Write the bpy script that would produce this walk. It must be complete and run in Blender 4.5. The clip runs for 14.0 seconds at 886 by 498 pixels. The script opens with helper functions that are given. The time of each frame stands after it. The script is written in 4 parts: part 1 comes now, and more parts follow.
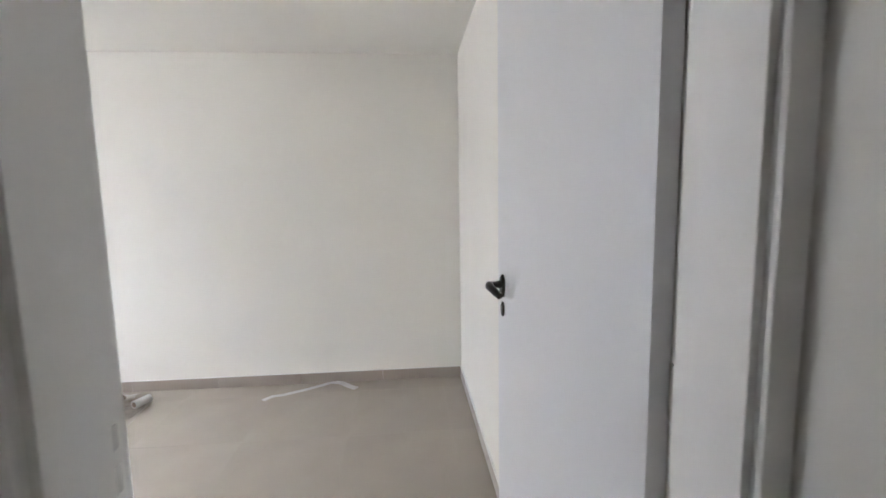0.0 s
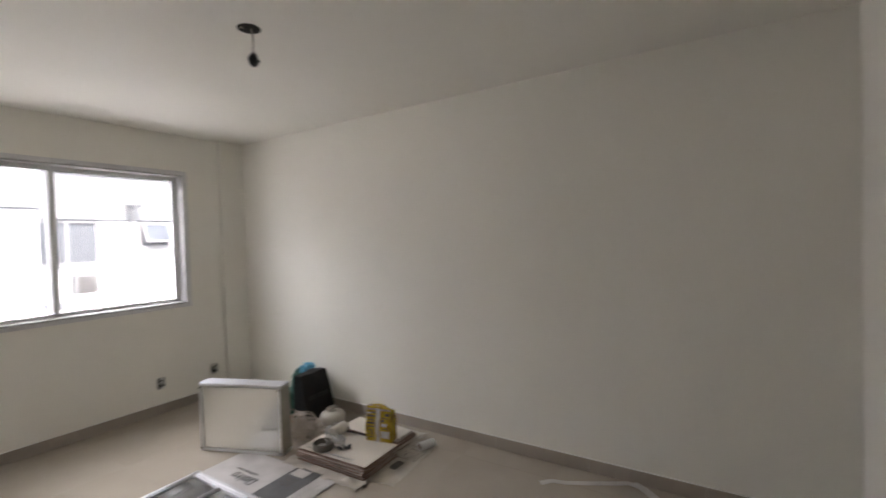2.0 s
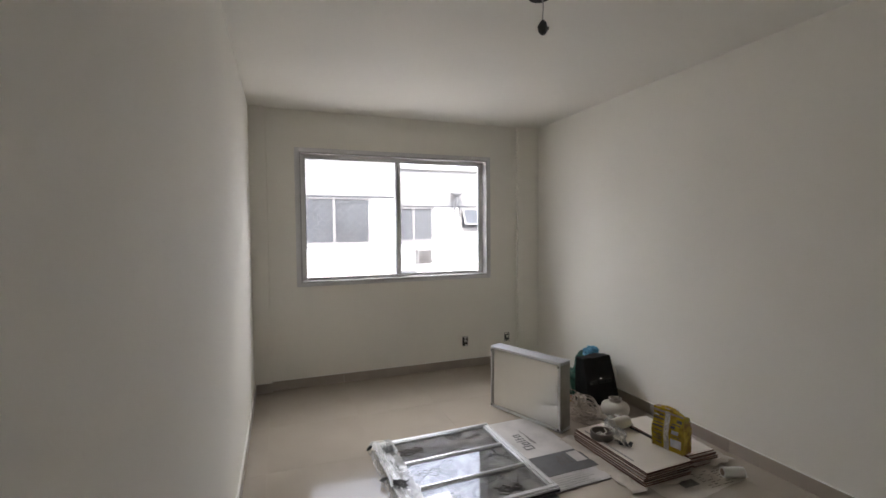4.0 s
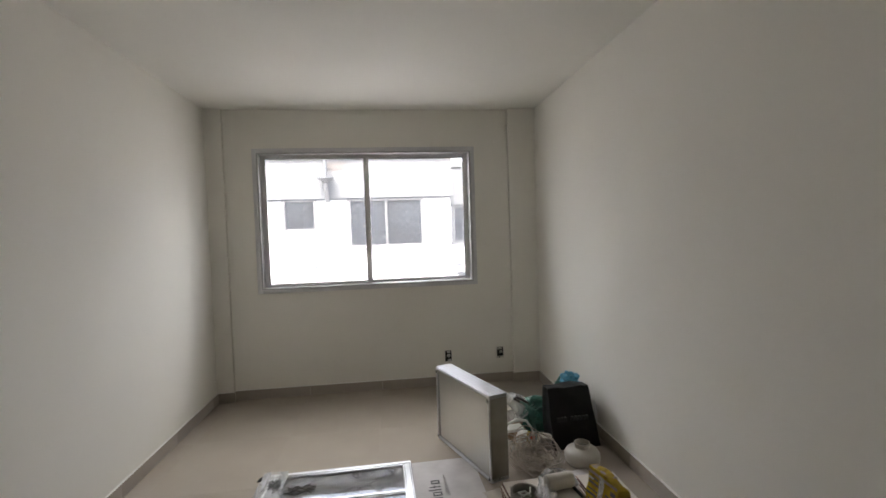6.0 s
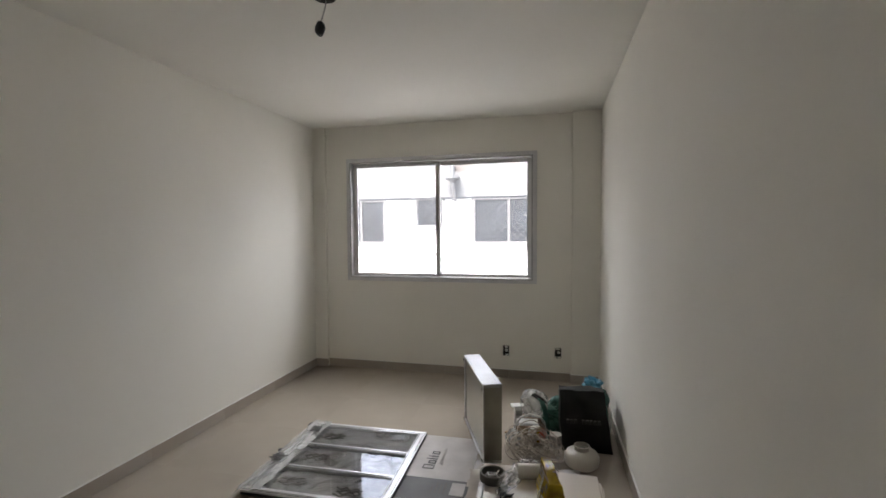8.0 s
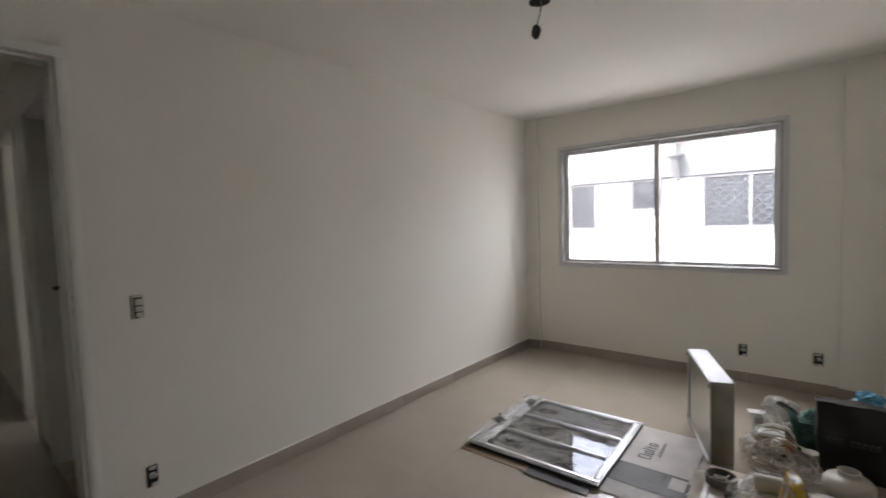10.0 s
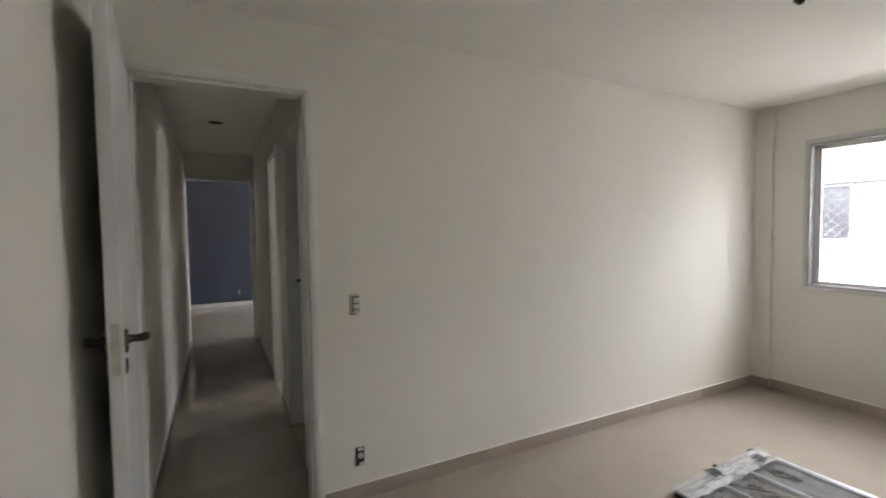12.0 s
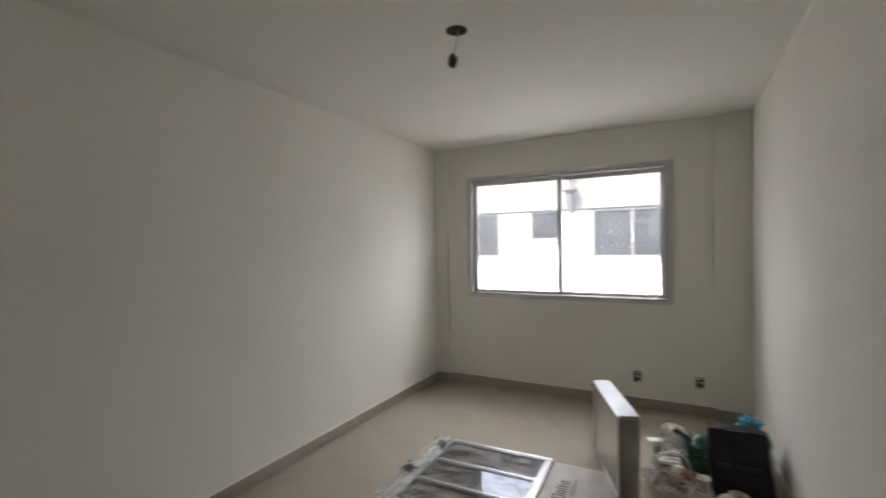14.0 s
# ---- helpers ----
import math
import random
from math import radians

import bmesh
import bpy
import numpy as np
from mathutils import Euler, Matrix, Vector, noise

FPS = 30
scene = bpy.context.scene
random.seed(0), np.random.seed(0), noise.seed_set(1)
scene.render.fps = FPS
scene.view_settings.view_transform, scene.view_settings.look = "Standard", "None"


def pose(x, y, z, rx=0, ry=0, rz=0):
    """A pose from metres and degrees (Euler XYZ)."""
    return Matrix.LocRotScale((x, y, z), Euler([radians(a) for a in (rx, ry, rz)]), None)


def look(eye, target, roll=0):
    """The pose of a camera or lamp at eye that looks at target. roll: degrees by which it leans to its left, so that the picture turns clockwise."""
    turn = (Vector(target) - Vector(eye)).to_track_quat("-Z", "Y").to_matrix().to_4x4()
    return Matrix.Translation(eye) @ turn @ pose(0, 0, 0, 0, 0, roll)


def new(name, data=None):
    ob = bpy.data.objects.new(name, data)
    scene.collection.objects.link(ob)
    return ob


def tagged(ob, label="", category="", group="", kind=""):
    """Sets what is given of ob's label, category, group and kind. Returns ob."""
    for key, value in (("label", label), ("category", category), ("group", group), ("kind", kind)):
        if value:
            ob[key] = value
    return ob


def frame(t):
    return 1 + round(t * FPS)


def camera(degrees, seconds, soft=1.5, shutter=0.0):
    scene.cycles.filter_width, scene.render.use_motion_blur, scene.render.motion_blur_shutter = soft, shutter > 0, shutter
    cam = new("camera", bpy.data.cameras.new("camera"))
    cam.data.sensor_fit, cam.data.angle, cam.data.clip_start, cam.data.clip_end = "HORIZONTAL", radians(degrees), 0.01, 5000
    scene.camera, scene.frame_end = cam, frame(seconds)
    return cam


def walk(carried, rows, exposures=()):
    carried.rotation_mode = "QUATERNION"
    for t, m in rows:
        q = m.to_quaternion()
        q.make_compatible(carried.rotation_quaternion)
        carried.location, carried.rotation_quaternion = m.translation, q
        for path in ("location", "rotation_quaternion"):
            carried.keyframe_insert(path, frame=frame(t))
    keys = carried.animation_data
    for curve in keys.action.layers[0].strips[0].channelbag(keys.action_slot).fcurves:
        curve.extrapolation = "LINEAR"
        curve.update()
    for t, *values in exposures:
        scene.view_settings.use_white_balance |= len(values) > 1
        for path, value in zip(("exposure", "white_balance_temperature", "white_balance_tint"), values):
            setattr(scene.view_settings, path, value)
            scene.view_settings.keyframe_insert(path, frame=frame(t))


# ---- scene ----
cam = camera(90.2, 14.0, soft=1.6, shutter=0.3)
PATH = [
    (0, (-0.53, 0.1, 1.359), (1.45, -0.058, 1.13), -1.0),
    (0.5, (-0.3, 0.056, 1.401), (1.691, 0.047, 1.211), -2.0),
    (1, (-0.12, 0.099, 1.413), (1.872, 0.195, 1.267), -2.1),
    (1.5, (0.029, 0.155, 1.43), (1.969, 0.631, 1.329), -1.9),
    (2, (0.097, 0.219, 1.41), (1.78, 1.298, 1.358), -1.7),
    (2.5, (0.081, 0.253, 1.402), (1.391, 1.763, 1.345), -1.0),
    (3, (0.083, 0.261, 1.397), (1.139, 1.953, 1.333), -0.5),
    (3.5, (0.102, 0.25, 1.355), (0.962, 2.054, 1.28), -0.4),
    (5.8, (1.303, 0.487, 1.323), (1.585, 2.466, 1.246), -1.8),
    (6, (1.44, 0.463, 1.33), (1.676, 2.447, 1.253), -1.9),
    (6.5, (1.778, 0.334, 1.369), (1.756, 2.333, 1.288), -1.3),
    (7, (2.064, 0.308, 1.321), (1.844, 2.295, 1.263), -1.0),
    (7.5, (2.246, 0.263, 1.342), (1.895, 2.23, 1.271), -0.5),
    (10, (2.332, 0.055, 1.353), (1.044, 1.581, 1.231), -1.9),
    (10.5, (2.293, 0.02, 1.35), (0.699, 1.218, 1.201), -2.1),
    (11, (2.251, -0.014, 1.355), (0.473, 0.89, 1.206), -1.9),
    (11.5, (2.219, -0.007, 1.347), (0.395, 0.801, 1.208), -1.3),
    (12, (2.196, 0.065, 1.397), (0.414, 0.967, 1.304), -0.8),
    (12.5, (2.241, 0.144, 1.42), (0.886, 1.614, 1.371), -0.9),
    (13, (2.372, 0.188, 1.407), (1.619, 2.04, 1.388), -0.9),
    (13.5, (2.382, 0.196, 1.399), (1.849, 2.124, 1.38), -0.7),
    (14, (2.207, 0.181, 1.398), (1.272, 1.949, 1.376), -0.9),
]
EXPOSURES = ((0.0, 5.42, 6150, 16), (0.5, 5.26, 6150, 16), (1.0, 4.83, 6250, 17), (1.5, 4.78, 6600, 16), (2.0, 4.02, 6800, 17), (3.0, 3.70, 6800, 17), (3.7, 3.68, 6800, 16), (7.5, 3.58, 6800, 14),
             (10.0, 3.78, 6750, 16), (11.0, 3.94, 6750, 17), (12.0, 4.29, 6740, 16), (12.5, 4.08, 6760, 15), (13.0, 3.70, 6800, 14), (14.0, 3.60, 6800, 14))

walk(cam, [(t, look(eye, target, roll)) for t, eye, target, roll in PATH], EXPOSURES)

# world: overcast sky and a wide, weak sun from behind the building
world = bpy.data.worlds.new("world")
scene.world = world
world.use_nodes = True
_bg = world.node_tree.nodes["Background"]
_sky = world.node_tree.nodes.new("ShaderNodeTexSky")
_sky.sky_type, _sky.sun_disc = "NISHITA", False
_sky.sun_elevation, _sky.sun_rotation = radians(55), radians(200)
_sky.dust_density, _sky.air_density = 3.0, 1.0
_haze = world.node_tree.nodes.new("ShaderNodeHueSaturation")
_haze.inputs["Saturation"].default_value = 0.5
world.node_tree.links.new(_sky.outputs[0], _haze.inputs["Color"])
world.node_tree.links.new(_haze.outputs[0], _bg.inputs[0])
_bg.inputs[1].default_value = 0.12
_sd = bpy.data.lights.new("sun", "SUN")
_sd.energy, _sd.angle, _sd.color = 0.8, radians(14), (1.0, 0.96, 0.9)
_sun = new("sun", _sd)
_sun.matrix_world = look((-3, -8, 14), (0, 0, 0))



def sky_lamp(x, y, w, watts):
    """The open sky above a window that faces north, as an area lamp out in the yard, above the view."""
    d = bpy.data.lights.new("sky_light", "AREA")
    d.shape, d.size, d.size_y, d.energy, d.color = "RECTANGLE", w, 1.2, watts, (0.90, 0.955, 1.0)
    new("sky_light", d).matrix_world = look((x, y + 1.5, 2.95), (x, y, 1.46))


sky_lamp(1.265, 4.238, 2.4, 7)
sky_lamp(-2.8, 2.97, 1.6, 5)
sky_lamp(-5.5, 2.97, 2.2, 32)


# ---------------------------------------------------------------- materials
def material(name, color, rough=0.5, metal=0.0, vary=0.06, scale=3.0, grain=60.0, bump=0.05, spec=0.5, coat=0.0, stain=None):
    m = bpy.data.materials.new(name)
    m.use_nodes = True
    t = m.node_tree
    b = t.nodes["Principled BSDF"]
    tc = t.nodes.new("ShaderNodeTexCoord")
    big, small = t.nodes.new("ShaderNodeTexNoise"), t.nodes.new("ShaderNodeTexNoise")
    big.inputs["Scale"].default_value, small.inputs["Scale"].default_value = scale, grain
    big.inputs["Detail"].default_value, small.inputs["Detail"].default_value = 5, 3
    for n in (big, small):
        t.links.new(tc.outputs["Object"], n.inputs["Vector"])
    mix = t.nodes.new("ShaderNodeMix")
    mix.data_type = "RGBA"
    lo = [max(0, c * (1 - vary)) for c in color]
    hi = [min(1, c * (1 + vary)) for c in color]
    mix.inputs["A"].default_value, mix.inputs["B"].default_value = (*lo, 1), (*(stain or hi), 1)
    ramp = t.nodes.new("ShaderNodeMapRange")
    ramp.inputs["From Min"].default_value, ramp.inputs["From Max"].default_value = 0.3, 0.7
    t.links.new(big.outputs[0], ramp.inputs["Value"])
    t.links.new(ramp.outputs[0], mix.inputs["Factor"])
    t.links.new(mix.outputs["Result"], b.inputs["Base Color"])
    mr = t.nodes.new("ShaderNodeMapRange")
    mr.inputs["To Min"].default_value, mr.inputs["To Max"].default_value = max(0.02, rough * 0.85), min(1, rough * 1.15)
    t.links.new(small.outputs[0], mr.inputs["Value"])
    t.links.new(mr.outputs[0], b.inputs["Roughness"])
    b.inputs["Metallic"].default_value = metal
    b.inputs["Specular IOR Level"].default_value = spec
    b.inputs["Coat Weight"].default_value = coat
    b.inputs["Coat Roughness"].default_value = 0.08
    if bump:
        bp = t.nodes.new("ShaderNodeBump")
        bp.inputs["Strength"].default_value, bp.inputs["Distance"].default_value = bump, 0.004
        add = t.nodes.new("ShaderNodeMath")
        t.links.new(small.outputs[0], add.inputs[0])
        t.links.new(big.outputs[0], add.inputs[1])
        t.links.new(add.outputs[0], bp.inputs["Height"])
        t.links.new(bp.outputs[0], b.inputs["Normal"])
    return m


def random_tint(m, amount=0.04):
    """Slightly different lightness for every object that wears m."""
    t = m.node_tree
    b = t.nodes["Principled BSDF"]
    src = b.inputs["Base Color"].links[0].from_socket
    info, mr = t.nodes.new("ShaderNodeObjectInfo"), t.nodes.new("ShaderNodeMapRange")
    mr.inputs["To Min"].default_value, mr.inputs["To Max"].default_value = 1 - amount, 1 + amount
    hs = t.nodes.new("ShaderNodeHueSaturation")
    t.links.new(info.outputs["Random"], mr.inputs["Value"])
    t.links.new(mr.outputs[0], hs.inputs["Value"])
    t.links.new(src, hs.inputs["Color"])
    t.links.new(hs.outputs[0], b.inputs["Base Color"])
    return m


def film_material(name, color, clear=0.55, rough=0.15, bump=0.6, scale=25.0, stretch=1.0):
    """Thin plastic film: part clear, part white haze, glossy, creased."""
    m = bpy.data.materials.new(name)
    m.use_nodes = True
    t = m.node_tree
    b, out = t.nodes["Principled BSDF"], t.nodes["Material Output"]
    b.inputs["Base Color"].default_value, b.inputs["Roughness"].default_value = (*color, 1), rough
    b.inputs["Specular IOR Level"].default_value = 0.8
    tc, n = t.nodes.new("ShaderNodeTexCoord"), t.nodes.new("ShaderNodeTexNoise")
    n.inputs["Scale"].default_value, n.inputs["Detail"].default_value, n.inputs["Distortion"].default_value = scale, 2, 1.5
    mp = t.nodes.new("ShaderNodeMapping")
    mp.inputs["Scale"].default_value = (1, stretch, 1)
    t.links.new(tc.outputs["Object"], mp.inputs["Vector"])
    t.links.new(mp.outputs[0], n.inputs["Vector"])
    bp = t.nodes.new("ShaderNodeBump")
    bp.inputs["Strength"].default_value, bp.inputs["Distance"].default_value = bump, 0.01
    t.links.new(n.outputs[0], bp.inputs["Height"])
    t.links.new(bp.outputs[0], b.inputs["Normal"])
    mr = t.nodes.new("ShaderNodeMapRange")
    mr.inputs["From Min"].default_value, mr.inputs["From Max"].default_value = 0.35, 0.65
    mr.inputs["To Min"].default_value, mr.inputs["To Max"].default_value = max(0, 0.85 - clear), min(1, 1.25 - clear)
    t.links.new(n.outputs[0], mr.inputs["Value"])
    mix, tr = t.nodes.new("ShaderNodeMixShader"), t.nodes.new("ShaderNodeBsdfTransparent")
    t.links.new(mr.outputs[0], mix.inputs[0])
    t.links.new(tr.outputs[0], mix.inputs[1])
    t.links.new(b.outputs[0], mix.inputs[2])
    t.links.new(mix.outputs[0], out.inputs[0])
    return m


def glass_material(name, tint=(1, 1, 1), rough=0.0):
    m = bpy.data.materials.new(name)
    m.use_nodes = True
    b = m.node_tree.nodes["Principled BSDF"]
    b.inputs["Base Color"].default_value = (*tint, 1)
    b.inputs["Transmission Weight"].default_value, b.inputs["Roughness"].default_value, b.inputs["IOR"].default_value = 1.0, rough, 1.45
    return m


M_WALL = material("cream_wall_paint", (0.885, 0.856, 0.778), 0.8, vary=0.02, scale=1.3, grain=90, bump=0.10, spec=0.12)
M_CEIL = material("ceiling_paint", (0.875, 0.85, 0.78), 0.8, vary=0.02, scale=1.0, grain=70, bump=0.08, spec=0.2)
M_TILE = random_tint(material("beige_porcelain", (0.425, 0.37, 0.308), 0.11, vary=0.05, scale=2.5, grain=14, bump=0.008, spec=0.5), 0.006)
M_GROUT = material("grout", (0.425, 0.365, 0.30), 0.8, vary=0.06)
M_SKIRT = random_tint(material("skirting_porcelain", (0.40, 0.34, 0.285), 0.3, vary=0.05, scale=4, grain=20, bump=0.02), 0.006)
M_GLOSS = material("gloss_white_paint", (0.86, 0.84, 0.79), 0.36, vary=0.02, scale=2.5, grain=40, bump=0.02, spec=0.5)
M_DOOR = material("door_white_paint", (0.78, 0.775, 0.76), 0.38, vary=0.02, scale=2, grain=45, bump=0.05, spec=0.5)
M_BLUE = material("blue_grey_wall_paint", (0.068, 0.082, 0.112), 0.6, vary=0.05, scale=2, bump=0.08)
M_ALU = material("satin_aluminium", (0.74, 0.74, 0.75), 0.36, 0.55, vary=0.05, scale=6, grain=120, bump=0.02)
M_ALUW = material("anodised_window_aluminium", (0.68, 0.67, 0.66), 0.5, 0.1, vary=0.04, scale=5, grain=90, bump=0.02)
# darker than the frame's aluminium: shade of the deep reveal put into the colour
M_TRACK = material("shade_toned_aluminium", (0.43, 0.42, 0.41), 0.6, 0.1, vary=0.2, scale=9, grain=60, bump=0.05)
M_ALUTOP = material("dusty_ribbed_aluminium", (0.50, 0.51, 0.53), 0.55, 0.35, vary=0.08, scale=9, grain=90, bump=0.03)
M_BRONZE = material("dull_steel_profile", (0.30, 0.285, 0.24), 0.40, 0.8, vary=0.18, scale=7, grain=50, bump=0.03)
M_GASKET = material("black_rubber", (0.03, 0.03, 0.03), 0.6)
M_HANDLE = material("dark_bronze", (0.055, 0.048, 0.042), 0.38, 0.7, vary=0.2, scale=30)
M_CHROME = material("worn_steel", (0.6, 0.58, 0.55), 0.3, 1.0, vary=0.1, scale=30)
M_DARK = material("dark_box_interior", (0.025, 0.022, 0.02), 0.8, vary=0.3, scale=40)
M_CREAMPL = material("cream_plastic", (0.62, 0.57, 0.47), 0.5, vary=0.08, scale=60)
M_FACADE = material("facade_plaster", (0.62, 0.64, 0.66), 0.9, vary=0.08, scale=1.2, grain=30, bump=0.15)
M_FACLOW = material("unseen_bounce_plaster", (0.58, 0.60, 0.62), 0.9, vary=0.04, scale=1.2, grain=30, bump=0.15)
M_DAMP = material("bluish_damp_plaster", (0.122, 0.131, 0.138), 0.9, vary=0.06, scale=5, grain=20, bump=0.1)
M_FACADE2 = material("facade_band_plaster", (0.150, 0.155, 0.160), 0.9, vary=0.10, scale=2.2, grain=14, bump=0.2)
M_RUSTY = material("facade_stained_patch", (0.125, 0.117, 0.112), 0.9, vary=0.15, scale=6)
M_WFRAME = material("white_facade_frame", (0.165, 0.167, 0.17), 0.5, vary=0.02)
M_DPANE = material("dark_facade_pane", (0.042, 0.049, 0.058), 0.3, vary=0.25, scale=1.5, bump=0.0, spec=0.2)
M_CURT = material("grey_curtain", (0.088, 0.096, 0.106), 0.8, vary=0.12, scale=4)
M_HOP = material("grey_zinc", (0.115, 0.123, 0.130), 0.6, vary=0.15, scale=8)
M_ACW = material("grey_enamel_casing", (0.115, 0.118, 0.12), 0.5, vary=0.08)
M_NET = material("safety_net_cord", (0.125, 0.127, 0.13), 0.8)
M_CARD = material("pale_printed_cardboard", (0.55, 0.52, 0.50), 0.75, vary=0.13, scale=7, grain=80, bump=0.15)
M_CARDD = material("dark_print", (0.10, 0.098, 0.10), 0.6, vary=0.15, scale=8)
M_CARDBR = material("brown_cardboard", (0.28, 0.21, 0.15), 0.85, vary=0.12, scale=12)
M_NEWS = material("newsprint", (0.50, 0.45, 0.385), 0.9, vary=0.16, scale=9, grain=60, bump=0.3)
M_INK = material("newsprint_grey", (0.13, 0.115, 0.105), 0.9, vary=0.2, scale=30)
M_WTILE = random_tint(material("cream_glazed_tile", (0.66, 0.60, 0.53), 0.3, vary=0.03, scale=4, grain=50), 0.05)
M_TBODY = random_tint(material("red_clay_tile_body", (0.19, 0.095, 0.065), 0.85, vary=0.2, scale=15, grain=80, bump=0.3), 0.25)
M_YEL = material("yellow_printed_bag", (0.60, 0.43, 0.02), 0.25, vary=0.1, scale=26, grain=60, bump=0.6, stain=(0.25, 0.14, 0.015))
M_YELD = material("dark_bag_print", (0.06, 0.045, 0.03), 0.5, vary=0.2, scale=30)
M_GREYPR = material("grey_bag_print", (0.42, 0.40, 0.37), 0.4, vary=0.2, scale=30)
M_TAPE = film_material("clear_tape", (0.74, 0.68, 0.55), clear=0.5, rough=0.25, bump=0.3, scale=60)
M_FILM = film_material("clear_plastic_film", (0.78, 0.78, 0.76), clear=0.45, rough=0.2, bump=0.3, scale=14)
M_WRAP = film_material("streaked_plastic_wrap", (0.84, 0.83, 0.82), clear=0.76, rough=0.2, bump=0.4, scale=34, stretch=0.16)
M_BUBBLE = film_material("puffed_clear_film", (0.80, 0.80, 0.78), clear=0.62, rough=0.12, bump=0.15, scale=9)
M_FILMD = film_material("hazy_creased_film", (0.70, 0.69, 0.68), clear=0.50, rough=0.22, bump=0.35, scale=8)
M_BAGB = material("black_shopping_bag", (0.008, 0.008, 0.009), 0.5, vary=0.4, scale=10, grain=30, bump=0.3, spec=0.3)
M_BAGG = material("grey_bag_lettering", (0.022, 0.022, 0.024), 0.5)
M_BLUEPL = material("blue_plastic_bag", (0.11, 0.40, 0.56), 0.3, vary=0.3, scale=30, bump=0.6)
M_GREEN = material("dark_green_plastic", (0.035, 0.13, 0.10), 0.3, vary=0.45, scale=16, bump=0.4)
M_CABLE = material("dusty_cream_cable", (0.42, 0.36, 0.30), 0.55, vary=0.12, scale=20)
M_SWITCH = material("ivory_switch_plastic", (0.74, 0.71, 0.62), 0.4, vary=0.03, scale=40)
M_JUG = material("milky_plastic", (0.50, 0.465, 0.40), 0.35, vary=0.05, scale=10)
M_WHITEP = material("white_plastic", (0.72, 0.71, 0.68), 0.35, vary=0.05, scale=20)
M_RED = material("red_plastic", (0.45, 0.07, 0.03), 0.4, vary=0.2, scale=40)
M_WOOD = material("raw_wood", (0.34, 0.23, 0.13), 0.7, vary=0.2, scale=20, grain=90, bump=0.3)
M_TIN = material("dusty_grey_tape", (0.18, 0.16, 0.135), 0.55, vary=0.15, scale=20)
M_MARBLE = material("tan_marble_threshold", (0.50, 0.43, 0.33), 0.3, vary=0.2, scale=14)
M_GROUND = material("yard_concrete", (0.30, 0.29, 0.28), 0.9, vary=0.15, scale=0.8)
M_PANE = glass_material("window_glass")
M_MILKY = material("milky_back_sheet", (0.60, 0.585, 0.53), 0.6, vary=0.04, scale=3)
M_PANEG = glass_material("frame_glass", (0.95, 0.95, 0.96))
M_PANEG.node_tree.nodes["Principled BSDF"].inputs["IOR"].default_value = 1.52
M_FACEGL = material("reflective_milky_glass", (0.66, 0.64, 0.58), 0.3, vary=0.04, scale=3, bump=0.0, grain=3)
_t = M_FACEGL.node_tree
_gl, _mx = _t.nodes.new("ShaderNodeBsdfGlossy"), _t.nodes.new("ShaderNodeMixShader")
_gl.inputs["Roughness"].default_value, _gl.inputs["Color"].default_value, _mx.inputs[0].default_value = 0.004, (0.97, 0.98, 0.97, 1), 0.55
_t.links.new(_t.nodes["Principled BSDF"].outputs[0], _mx.inputs[1])
_t.links.new(_gl.outputs[0], _mx.inputs[2])
_t.links.new(_mx.outputs[0], _t.nodes["Material Output"].inputs[0])


# ---------------------------------------------------------------- mesh helpers
def slab(bm, x0, x1, y0, y1, z0, z1, bevel=0.0):
    r = bmesh.ops.create_cube(bm, size=1)
    vs = r["verts"]
    for v in vs:
        v.co = ((x0 + x1) / 2 + v.co.x * (x1 - x0), (y0 + y1) / 2 + v.co.y * (y1 - y0), (z0 + z1) / 2 + v.co.z * (z1 - z0))
    if bevel:
        es = list({e for v in vs for e in v.link_edges})
        bmesh.ops.bevel(bm, geom=es, offset=bevel, segments=2, affect="EDGES", profile=0.6)
    return bm


def box(x0, x1, y0, y1, z0, z1, bevel=0.0):
    return slab(bmesh.new(), x0, x1, y0, y1, z0, z1, bevel)


def lathe(profile, seg=24, at=(0, 0, 0), bm=None, axis="z"):
    """A turned body from (radius, height) pairs."""
    bm = bm or bmesh.new()
    rings = []
    for r, h in profile:
        ring = []
        for i in range(seg):
            a = 2 * math.pi * i / seg
            p = (max(r, 1e-4) * math.cos(a), max(r, 1e-4) * math.sin(a), h)
            if axis == "y":
                p = (p[0], p[2], p[1])
            elif axis == "x":
                p = (p[2], p[0], p[1])
            ring.append(bm.verts.new((at[0] + p[0], at[1] + p[1], at[2] + p[2])))
        rings.append(ring)
    for a, b in zip(rings, rings[1:]):
        for i in range(seg):
            bm.faces.new((a[i], a[(i + 1) % seg], b[(i + 1) % seg], b[i]))
    bm.faces.new(rings[0][::-1])
    bm.faces.new(rings[-1])
    bmesh.ops.recalc_face_normals(bm, faces=bm.faces)
    return bm


